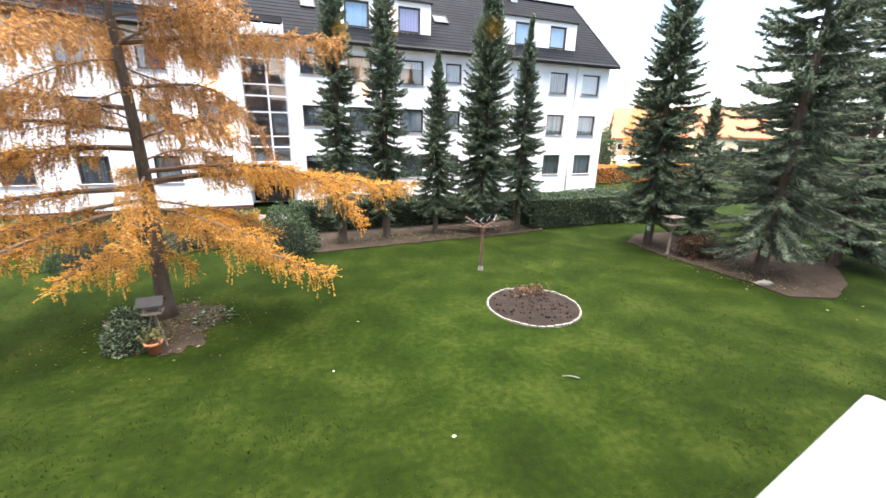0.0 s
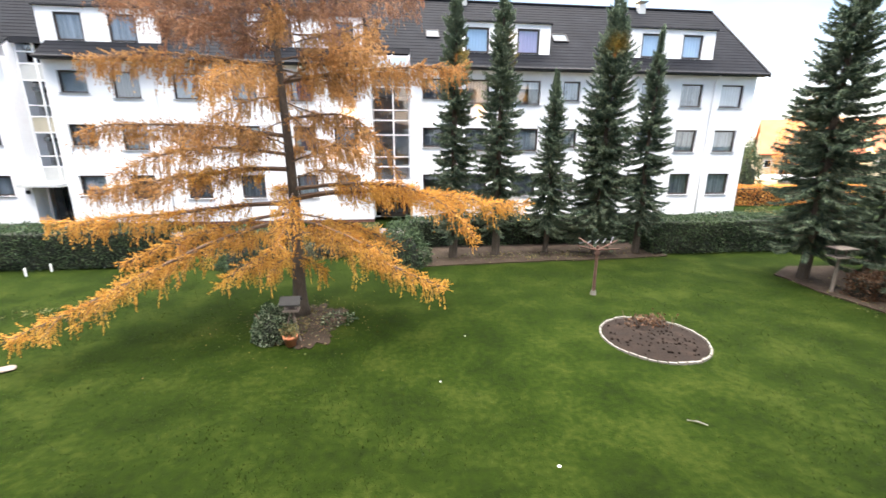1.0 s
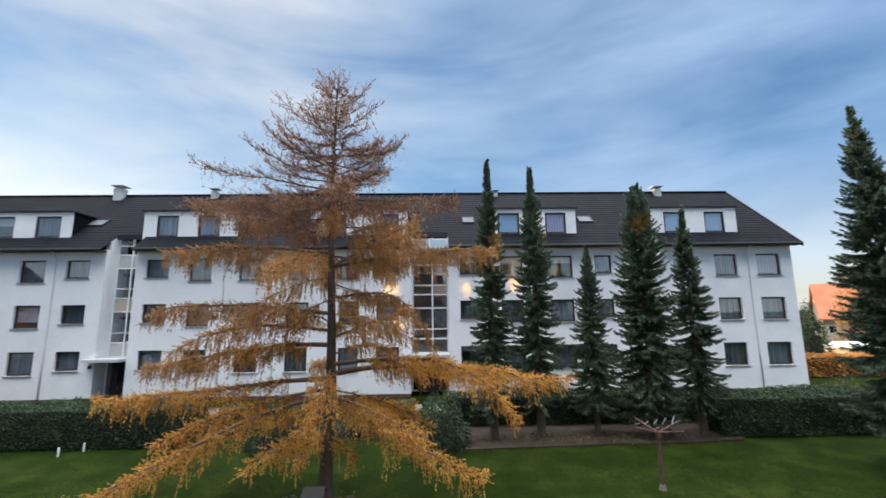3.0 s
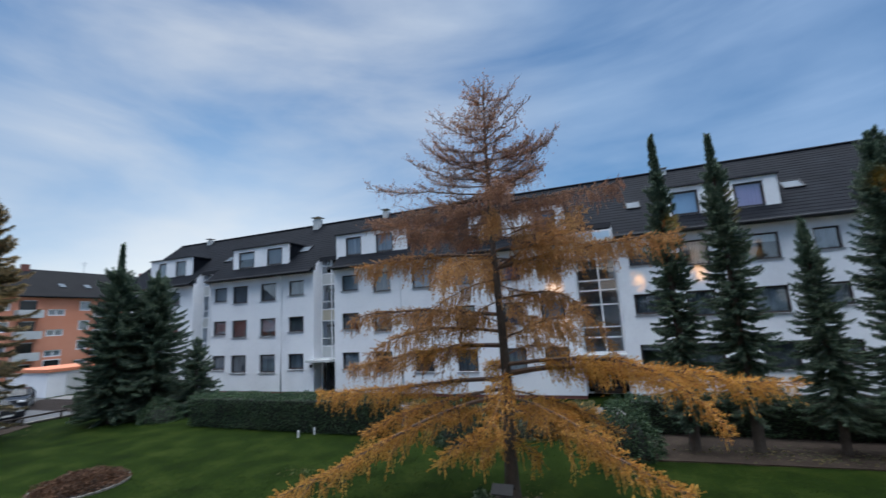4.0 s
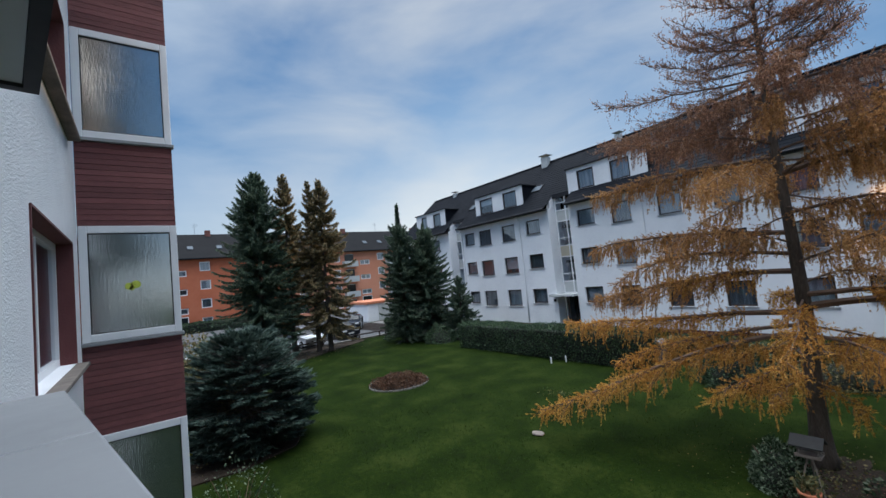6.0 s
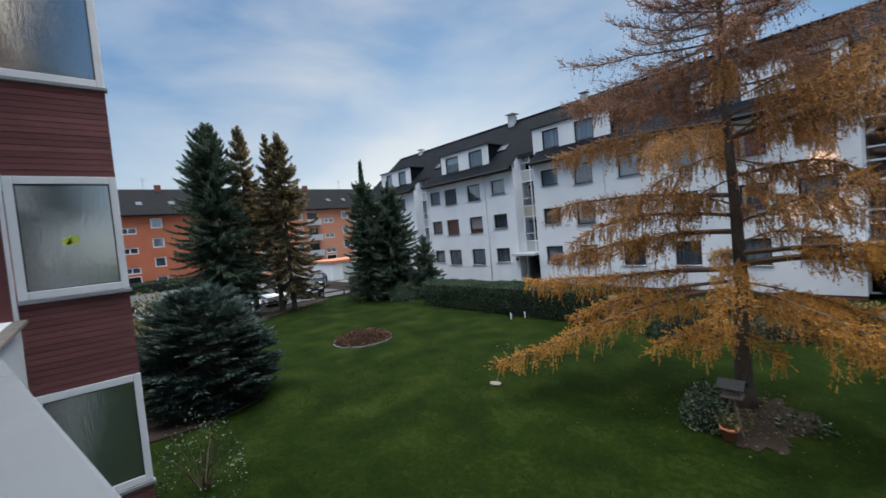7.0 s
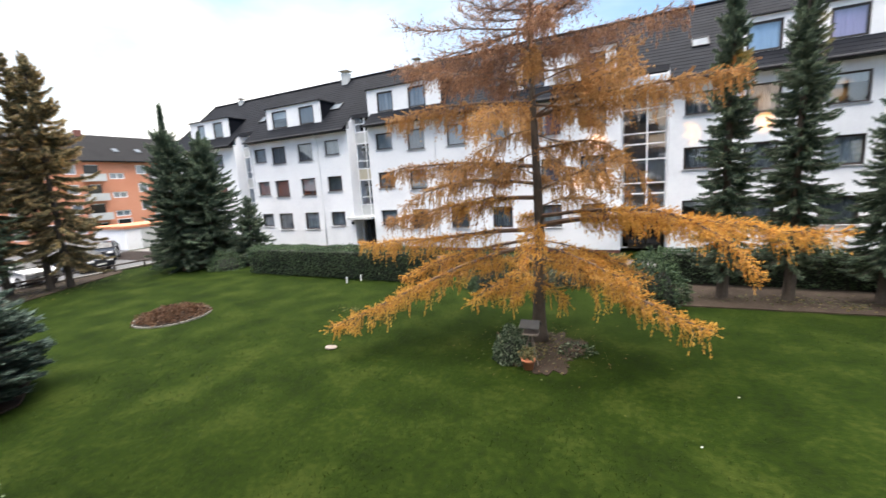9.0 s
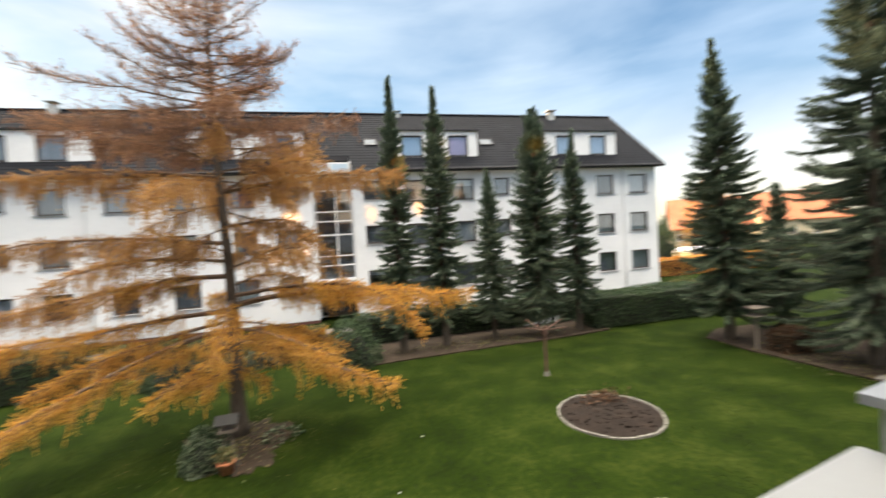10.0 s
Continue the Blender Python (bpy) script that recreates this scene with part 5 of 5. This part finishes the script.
conifer(-26.9, 18.2, 8.9, 2.9, SPRUCE, "dark spruce close to its neighbour", bare=0.4, seed=45, whorl=8, taper=0.65, fine=1.2, spire=0.8)
conifer(-24.6, 19.4, 4.4, 2.0, SPRUCE, "low dark conifer beside the hedge", bare=0.1, seed=46, taper=0.8, fine=1.2)
conifer(-28.8, 18.6, 6.8, 2.8, SPRUCE, "dark conifer behind the hedge", bare=0.3, seed=47, whorl=8, taper=0.7, fine=1.2)

mound_conifer(-15.05, 2.75, 2.0, 3.2, ROUND_CONIFER, "low round blue-green conifer with layered boughs", 51)
bush(-17.3, 1.9, (2.2, 1.7, 3.2), OLIVE, "olive-brown shrub behind the round conifer", count=12000, size=0.1, seed=52)

# ---------------------------------------------------------------- hedges and shrubs
hedge(-21.6, -9.6, 16.6, 18.2, 1.5, HEDGE, "dark clipped hedge along the path", seed=61)
hedge(-9.4, -1.2, 18.5, 19.5, 1.0, OLIVE, "loose brownish hedge along the path", seed=62)
hedge(-33.0, -28.6, 17.4, 19.2, 1.3, HEDGE, "dark hedge at the car park's corner", seed=63)
hedge(11.0, 17.6, 16.6, 18.3, 1.55, HEDGE, "dark clipped hedge beyond the lawn", seed=64)
hedge(17.7, 23.6, 16.4, 18.2, 1.5, HEDGE, "dark clipped hedge at the lawn's end", seed=65)
hedge(0.2, 11.8, 18.9, 19.9, 1.3, HEDGE, "low dark hedge behind the spruces", seed=66)
hedge(14.2, 15.8, 10.5, 11.3, 0.75, COPPER, "small brown clipped shrub by the spruces", seed=67)
hedge(24.5, 42.0, 30.0, 31.4, 1.5, AUTUMN, "orange autumn hedge beyond the flats", seed=68, per=240, size=0.13)
bush(31.2, 34.5, (1.3, 1.3, 5.0), HEDGE, "tall rounded dark evergreen beyond the hedge", count=7000, size=0.14, seed=69)
bush(-0.1, 16.3, (1.15, 1.0, 1.75), HEDGE, "rounded dark evergreen shrub", count=6500, seed=71)
bush(-6.2, 16.6, (1.3, 1.0, 1.6), HEDGE, "rounded dark evergreen shrub by the path", count=6000, seed=72)
bush(-3.6, 18.0, (1.4, 0.9, 1.0), OLIVE, "low loose shrub by the path", count=4000, seed=73)
bush(-24.8, 17.4, (1.2, 1.0, 1.2), HEDGE, "low dark shrub at the lawn's edge", count=3500, seed=74)
bush(19.8, 20.6, (1.2, 0.9, 1.5), OLIVE, "bare grey-brown shrub against the wall", count=1500, seed=75)
bush(-15.9, 0.55, (0.9, 0.7, 1.5), YELLOW, "shrub with bright yellow leaves", count=2500, size=0.1, seed=76)
bush(-9.9, 1.5, (1.1, 0.8, 1.5), IVY, "thin rose shrub with a few pale leaves", count=650, size=0.06, seed=77)
bush(-3.42, 10.0, (0.5, 0.48, 0.85), IVY, "variegated evergreen shrub at the larch's foot", count=3400, size=0.07, seed=78)
bush(-1.95, 10.9, (0.5, 0.45, 0.14), IVY, "low ground cover by the larch", count=150, size=0.09, seed=79)
for k, (x, y, r) in enumerate(((33, 52, 4), (44, 60, 5), (54, 50, 4), (75, 75, 6), (95, 70, 6), (30, 70, 5))):
    bush(x, y, (r, r, 7.5 + k % 3), OLIVE if k % 2 else AUTUMN, "distant tree with thinning autumn leaves", count=6000, size=0.22, seed=80 + k, lift=1.0, name="distant_tree")
hedge(-71.0, -68.0, -10, 16, 1.4, HEDGE, "low hedge in front of the orange flats", seed=91, per=60, size=0.2)


# ---------------------------------------------------------------- flower beds
def round_bed(x, y, r, label, planted):
    bed = thing("flower_bed", label, "flower bed", (x, y, 0))
    rng = np.random.default_rng(int(abs(x) * 10))
    bm = bmesh.new()
    rings = [[bm.verts.new((0, 0, 0.11))]]
    for k in range(1, 9):
        q = r * k / 8
        rings.append([bm.verts.new((q * math.cos(a), q * math.sin(a), 0.03 + 0.08 * (1 - (k / 8) ** 2) + 0.035 * noise.noise((q * math.cos(a) * 4 + x, q * math.sin(a) * 4, 2)))) for a in [i * math.tau / 40 for i in range(40)]])
    for i in range(40):
        bm.faces.new((rings[0][0], rings[1][i], rings[1][(i + 1) % 40]))
    for a, b in zip(rings[1:], rings[2:]):
        for i in range(40):
            bm.faces.new((a[i], b[i], b[(i + 1) % 40], a[(i + 1) % 40]))
    part("soil", bm, DARK_SOIL, bed, smooth=True)
    n = int(math.tau * r / 0.2)
    me = shared(("edging_stone",), lambda: boxes((-0.092, 0.092, -0.025, 0.025, -0.05, 0.05), bevel=0.01))
    for i in range(n):
        a = i * math.tau / n
        s = link_mesh("edging_stone", me, STONE, bed)
        s.matrix_basis = pose((r + 0.04) * math.cos(a), (r + 0.04) * math.sin(a), rng.uniform(-0.012, 0.012), rng.uniform(-3, 3), 0, math.degrees(a) + 90)
    if planted:
        p, d = leaf_shell((r * 0.98, r * 0.98, 0.34), 5200, 0.075, rng, inner=0.5)
        p[:, 2] = np.abs(p[:, 2]) + 0.05
        quads("planting", leaves(p, d, 0.35, rng), COPPER, bed, "low copper-brown plants")
    else:
        p = np.stack([rng.normal(0.25, 0.3, 170), rng.normal(0.62, 0.16, 170), rng.uniform(0.1, 0.32, 170)], 1)
        d = unit(rng.normal(size=(170, 3)) + [0, 0, 0.5]) * 0.11
        quads("dry_plant", leaves(p, d, 0.25, rng), COPPER, bed, "dry brown remains of a plant")["kind"] = "stuff"
        bm = bmesh.new()
        for i in range(26):
            px, py = rng.normal(0.25, 0.28), rng.normal(0.6, 0.16)
            tube(bm, [(px, py, 0.04), (px + rng.normal(0, 0.06), py + rng.normal(0, 0.06), 0.35)], [0.008, 0.004], 4)
        part("dry_growth", bm, TWIG, bed)["kind"] = "stuff"
        bm = bmesh.new()
        for i in range(120):
            a, q = rng.uniform(0, math.tau), r * 0.92 * math.sqrt(rng.uniform())
            s = rng.uniform(0.015, 0.045)
            bmesh.ops.create_icosphere(bm, subdivisions=1, radius=s, matrix=Matrix.Translation((q * math.cos(a), q * math.sin(a), 0.04 + 0.08 * (1 - (q / r) ** 2))))
        tagged(part("clod_cover", bm, DARK_SOIL, bed), kind="stuff")
    return bed


round_bed(6.13, 8.98, 1.22, "round bed of bare dug soil edged with pale stones", False)
round_bed(-17.4, 9.55, 1.3, "round bed of low copper-brown plants edged with stone", True)

# ---------------------------------------------------------------- garden things
dryer = thing("clothes_dryer", "rotary clothes dryer on a rusty brown post", "clothes dryer", (6.1, 12.2, 0))
part("post", tube(bmesh.new(), [(0, 0, -0.05), (0, 0, 0.7), (0, 0, 1.62)], [0.055, 0.05, 0.045], 10), RUSTY, dryer)
part("sleeve", tube(bmesh.new(), [(0, 0, 1.35), (0, 0, 1.52)], [0.085, 0.085], 10), RUSTY, dryer)
part("ground_socket", tube(bmesh.new(), [(0, 0, -0.02), (0, 0, 0.12)], [0.1, 0.075], 10), STONE, dryer)
for k in range(4):
    a = radians(20 + 90 * k)
    arm = part("arm", tube(bmesh.new(), [(0.04 * math.cos(a), 0.04 * math.sin(a), 1.5), (0.85 * math.cos(a), 0.85 * math.sin(a), 1.72)], [0.022, 0.018], 6), RUSTY, dryer)
for k in range(5):
    x = -0.62 + 0.31 * k
    part("line_rod", tube(bmesh.new(), [(x - 0.16, -0.3 + 0.1 * k, 1.8 - 0.03 * k), (x + 0.16, 0.1 + 0.1 * k, 1.72 + 0.02 * k)], [0.009, 0.009], 6), ZINC, dryer, "pale line rod")

pot = thing("flower_pot", "terracotta flower pot with a small plant", "flower pot", (-2.88, 9.5, 0.02))
bm = bmesh.new()
prof = [(0.0, 0.0), (0.115, 0.0), (0.15, 0.2), (0.17, 0.2), (0.175, 0.27), (0.155, 0.27), (0.14, 0.22), (0.0, 0.22)]
ringz = [[bm.verts.new((r * math.cos(a), r * math.sin(a), z)) for a in [i * math.tau / 20 for i in range(20)]] for r, z in [(max(r, 0.002), z) for r, z in prof]]
for a, b in zip(ringz, ringz[1:]):
    for i in range(20):
        bm.faces.new((a[i], a[(i + 1) % 20], b[(i + 1) % 20], b[i]))
part("pot", bm, TERRACOTTA, pot, smooth=True)
rng = np.random.default_rng(5)
p = np.stack([rng.normal(0, 0.09, 160), rng.normal(0, 0.09, 160), rng.uniform(0.24, 0.5, 160)], 1)
quads("plant", leaves(p, unit(rng.normal(size=(160, 3)) + [0, 0, 0.6]) * 0.1, 0.28, rng), OLIVE, pot)["kind"] = "stuff"

feeder = thing("bird_feeder", "small wooden bird feeder on crossed legs with a dark roof", "bird feeder", (-2.9, 9.9, 0.02))
for s in (-1, 1):
    part("leg", tube(bmesh.new(), [(0.28 * s, -0.22, 0), (0.03 * s, 0, 0.95)], [0.025, 0.022], 6), WOOD, feeder)
part("leg", tube(bmesh.new(), [(0.0, 0.28, 0), (0.0, 0.03, 0.95)], [0.025, 0.022], 6), WOOD, feeder)
part("tray", boxes((-0.26, 0.26, -0.2, 0.2, 0.93, 0.96), (-0.26, 0.26, -0.2, -0.18, 0.96, 1.0), (-0.26, 0.26, 0.18, 0.2, 0.96, 1.0)), WOOD, feeder)
for sx in (-1, 1):
    for sy in (-1, 1):
        part("upright", boxes((sx * 0.2 - 0.015, sx * 0.2 + 0.015, sy * 0.14 - 0.015, sy * 0.14 + 0.015, 0.96, 1.2)), WOOD, feeder)
bm = bmesh.new()
cs = [(-0.28, 1.17), (0, 1.36), (0.28, 1.17), (0.28, 1.2), (0, 1.39), (-0.28, 1.2)]
a, b = [bm.verts.new((-0.34, y, z)) for y, z in cs], [bm.verts.new((0.34, y, z)) for y, z in cs]
bm.faces.new(a), bm.faces.new(b[::-1])
for i in range(6):
    bm.faces.new((a[i], a[(i + 1) % 6], b[(i + 1) % 6], b[i]))
bmesh.ops.recalc_face_normals(bm, faces=bm.faces)
part("roof", bm, RUBBER, feeder, "dark felt roof")

table = thing("bird_table", "small wooden bird table on a post by the spruces", "bird table", (14.1, 11.5, 0.03))
part("post", tube(bmesh.new(), [(0, 0, 0), (0, 0, 1.2)], [0.05, 0.045], 8), WOOD, table)
part("tray", boxes((-0.3, 0.3, -0.22, 0.22, 1.2, 1.24), bevel=0.01), WOOD, table)
part("roof", boxes((-0.34, 0.34, -0.26, 0.26, 1.5, 1.53), (-0.2, -0.17, -0.02, 0.02, 1.24, 1.5), (0.17, 0.2, -0.02, 0.02, 1.24, 1.5), bevel=0.004), WOOD, table)


def lump(name, label, category, x, y, size, mat, seed, turn=0.0, z=0.0):
    bm = bmesh.new()
    bmesh.ops.create_icosphere(bm, subdivisions=2, radius=1.0)
    for v in bm.verts:
        k = 1 + 0.25 * noise.noise(v.co * 1.5 + Vector((seed, 0, 0)))
        v.co = Vector((v.co.x * size[0] * k, v.co.y * size[1] * k, max(v.co.z * size[2] * k, -0.4 * size[2])))
    ob = tagged(part(name, bm, mat), label, category)
    ob.matrix_basis = pose(x, y, z + 0.4 * size[2], 0, 0, turn)
    return ob


lump("stone_slab", "flat grey stepping stone in the grass", "stone", -8.73, 9.03, (0.2, 0.14, 0.04), WOOD, 3, 20)
lump("stone", "pale stone under the round conifer", "stone", -14.1, 2.55, (0.32, 0.2, 0.14), STONE, 5, 30, 0.03)
lump("stone", "grey stone in the bare soil", "stone", -15.1, 1.75, (0.22, 0.2, 0.16), STONE, 6, 80, 0.03)
lump("stone", "pale stone on the soil under the spruces", "stone", 14.35, 8.0, (0.3, 0.16, 0.08), STONE, 8, -15, 0.03)
lump("litter", "small white scrap on the lawn", "litter", 2.12, 5.13, (0.03, 0.022, 0.014), FRAME_WHITE, 2)
lump("litter", "tiny pale scrap on the lawn", "litter", 0.55, 7.6, (0.018, 0.012, 0.01), FRAME_WHITE, 4)
lump("litter", "tiny pale scrap in the grass", "litter", 1.4, 9.6, (0.018, 0.012, 0.01), FRAME_WHITE, 7)
stick = tagged(part("stick", tube(bmesh.new(), [(-0.13, 0.08, 0.03), (0.0, 0.01, 0.045), (0.14, -0.09, 0.03)], [0.014, 0.016, 0.01], 6), STONE), "short pale stick lying on the lawn", "stick")
stick.location = (4.92, 5.82, 0)
for x, y in ((-13.75, 15.95), (-13.3, 16.5)):
    st = tagged(part("marker_post", tube(bmesh.new(), [(0, 0, -0.02), (0, 0, 0.26), (0, 0, 0.3)], [0.035, 0.035, 0.02], 8), FRAME_WHITE), "short white marker post in front of the hedge", "post")
    st.location = (x, y, 0)
rng = np.random.default_rng(17)
p = np.stack([rng.normal(-10.4, 0.35, 60), rng.normal(12.2, 0.2, 60), rng.uniform(0.02, 0.06, 60)], 1)
tagged(quads("weed_tuft", leaves(p, unit(rng.normal(size=(60, 3)) + [0, 0, 0.4]) * 0.09, 0.25, rng), OLIVE), "small olive weed tuft in the lawn", "weed", kind="stuff")


feeder.scale = (0.72, 0.72, 0.8)


# ---------------------------------------------------------------- cars
def car(x, y, turn, paint, label):
    c = thing("car", label, "car", (x, y, 0.02))
    c.matrix_basis = pose(x, y, 0.02, 0, 0, turn)
    prof = [(-2.1, 0.35), (-2.15, 0.62), (-2.05, 0.86), (-1.1, 0.98), (-0.35, 1.42), (0.9, 1.47), (1.75, 1.05), (2.08, 0.95), (2.12, 0.4), (1.9, 0.27), (-1.9, 0.25)]
    bm = bmesh.new()
    rows = []
    for s, sh in ((-0.86, 0.0), (-0.9, 0.0), (0.9, 0.0), (0.86, 0.0)):
        rows.append([bm.verts.new((px, s * (0.78 if pz > 1.2 else 1.0), pz)) for px, pz in prof])
    for q, r in zip(rows, rows[1:]):
        for i in range(len(prof)):
            j = (i + 1) % len(prof)
            bm.faces.new((q[i], q[j], r[j], r[i]))
    bm.faces.new(rows[0][::-1]), bm.faces.new(rows[-1])
    bmesh.ops.recalc_face_normals(bm, faces=bm.faces)
    bmesh.ops.bevel(bm, geom=list(bm.edges), offset=0.035, segments=2, affect="EDGES")
    body = part("body", bm, paint, c, smooth=True)
    bm = bmesh.new()
    f = [(-1.04, 0.72, 1.03), (-0.42, 0.62, 1.40), (-0.42, -0.62, 1.40), (-1.04, -0.72, 1.03)]
    bm.faces.new([bm.verts.new((a - 0.03, b, z + 0.035)) for a, b, z in f])
    bmesh.ops.solidify(bm, geom=bm.faces[:], thickness=0.02)
    part("windscreen", bm, CAR_GLASS, c)
    for s in (-1, 1):
        bm = bmesh.new()
        bm.faces.new([bm.verts.new(q) for q in ((-0.85, s * 0.875, 1.02), (1.45, s * 0.875, 1.05), (0.85, s * 0.735, 1.38), (-0.3, s * 0.735, 1.36))])
        bmesh.ops.solidify(bm, geom=bm.faces[:], thickness=0.015)
        part("side_window", bm, CAR_GLASS, c)
        part("headlight", boxes((-2.14, -1.98, s * 0.58 - 0.2, s * 0.58 + 0.2, 0.66, 0.8), bevel=0.03), LENS, c, "clear headlight")
        part("mirror", boxes((-0.75, -0.6, s * 0.93 - 0.06, s * 0.93 + 0.08, 0.98, 1.1), bevel=0.02), paint, c)
        for wx in (-1.35, 1.3):
            w = part("wheel", tube(bmesh.new(), [(wx, s * 0.92, 0.31), (wx, s * 0.72, 0.31)], [0.31, 0.31], 18), RUBBER, c)
            part("rim", tube(bmesh.new(), [(wx, s * 0.93, 0.31), (wx, s * 0.9, 0.31)], [0.2, 0.2], 14), ZINC, w)
    part("grille", boxes((-2.165, -2.1, -0.42, 0.42, 0.45, 0.6), bevel=0.02), RUBBER, c)
    part("number_plate", boxes((-2.18, -2.165, -0.26, 0.26, 0.46, 0.56)), PLATE, c, "pale number plate")
    return c


car(-35.2, 11.0, 187, CAR_WHITE, "white car parked facing the lawn")
car(-35.4, 8.2, 184, CAR_DARK, "dark blue car parked beside the spruces")
car(-36.2, 3.2, 182, CAR_SILVER, "grey car parked behind the shrubs")
car(-37.5, 0.4, 178, CAR_DARK, "dark car parked near the bay")
car(-41.5, 18.2, 150, CAR_DARK, "dark car parked at the far side")
car(-36.5, 14.6, 185, CAR_DARK, "dark car parked next to the white one")
for k in range(5):
    rail = tagged(part("low_rail", boxes((-0.06, 0.06, -1.2, 1.2, 0.4, 0.5), (-0.05, 0.05, -1.0, -0.9, 0, 0.4), (-0.05, 0.05, 0.9, 1.0, 0, 0.4), bevel=0.01), FRAME_DARK), "low dark rail along the car park", "rail", "low rails")
    rail.location = (-32.9, 5.6 + 2.55 * k, 0.02)

# ---------------------------------------------------------------- grass blades on the lawn
rng = np.random.default_rng(99)
N = 90000
gx = rng.uniform(-17, 13.5, N)
gy = 2.2 + 13.6 * rng.uniform(0, 1, N) ** 1.25
keep = (np.hypot(gx - 6.08, gy - 8.98) > 1.28) & (np.hypot(gx + 17.4, gy - 9.55) > 1.35) & ~((np.hypot(gx + 2.8, (gy - 10.85) / 1.15) < 1.2 * rng.uniform(0.6, 1.1, N))) & ~((gx < -13.0) & (gy < 5))
gx, gy = gx[keep], gy[keep]
clump = np.array([noise.noise((a * 1.3, b * 1.3, 0.0)) for a, b in zip(gx, gy)])
sel = rng.uniform(-0.6, 0.5, len(gx)) < clump
gx, gy = gx[sel], gy[sel]
n = len(gx)
base = np.stack([gx, gy, np.full(n, -0.02)], 1)
d = unit(np.stack([rng.normal(0, 0.5, n), rng.normal(0, 0.5, n), np.ones(n)], 1)) * rng.uniform(0.03, 0.065, (n, 1))
w = unit(np.cross(d, rng.normal(size=(n, 3)))) * 0.007
tagged(quads("grass_blades", np.stack([base - w, base + w, base + d], 1), BLADE), "short green grass blades of the lawn", "grass", kind="stuff")

# fallen leaves and litter on the bare soil
rng = np.random.default_rng(123)
spots = [(-2.9, 10.9, 1.0, 1.2, 420), (5.8, 17.0, 5.2, 0.8, 900), (15.2, 9.6, 1.6, 2.6, 700), (-30.6, 9.6, 2.0, 3.4, 700), (-15.2, 2.0, 1.8, 1.4, 260)]
p = np.concatenate([np.stack([rng.normal(x, a * 0.5, m), rng.normal(y, b * 0.5, m), rng.uniform(0.03, 0.05, m)], 1) for x, y, a, b, m in spots])
d = unit(rng.normal(size=p.shape) * [1, 1, 0.25]) * rng.uniform(0.04, 0.09, (len(p), 1))
tagged(quads("fallen_leaves", leaves(p, d, 0.35, rng), OLIVE), "fallen brown leaves and needles on bare soil", "leaf litter", kind="stuff")
p = np.stack([rng.normal(-2.9, 1.0, 700), rng.normal(10.9, 0.9, 700), rng.uniform(0.025, 0.045, 700)], 1)
d = unit(rng.normal(size=p.shape) * [1, 1, 0.3]) * rng.uniform(0.015, 0.035, (len(p), 1))
tagged(quads("fallen_needles", leaves(p, d, 0.2, rng), RUST), "rusty needles fallen round the larch", "leaf litter", kind="stuff")
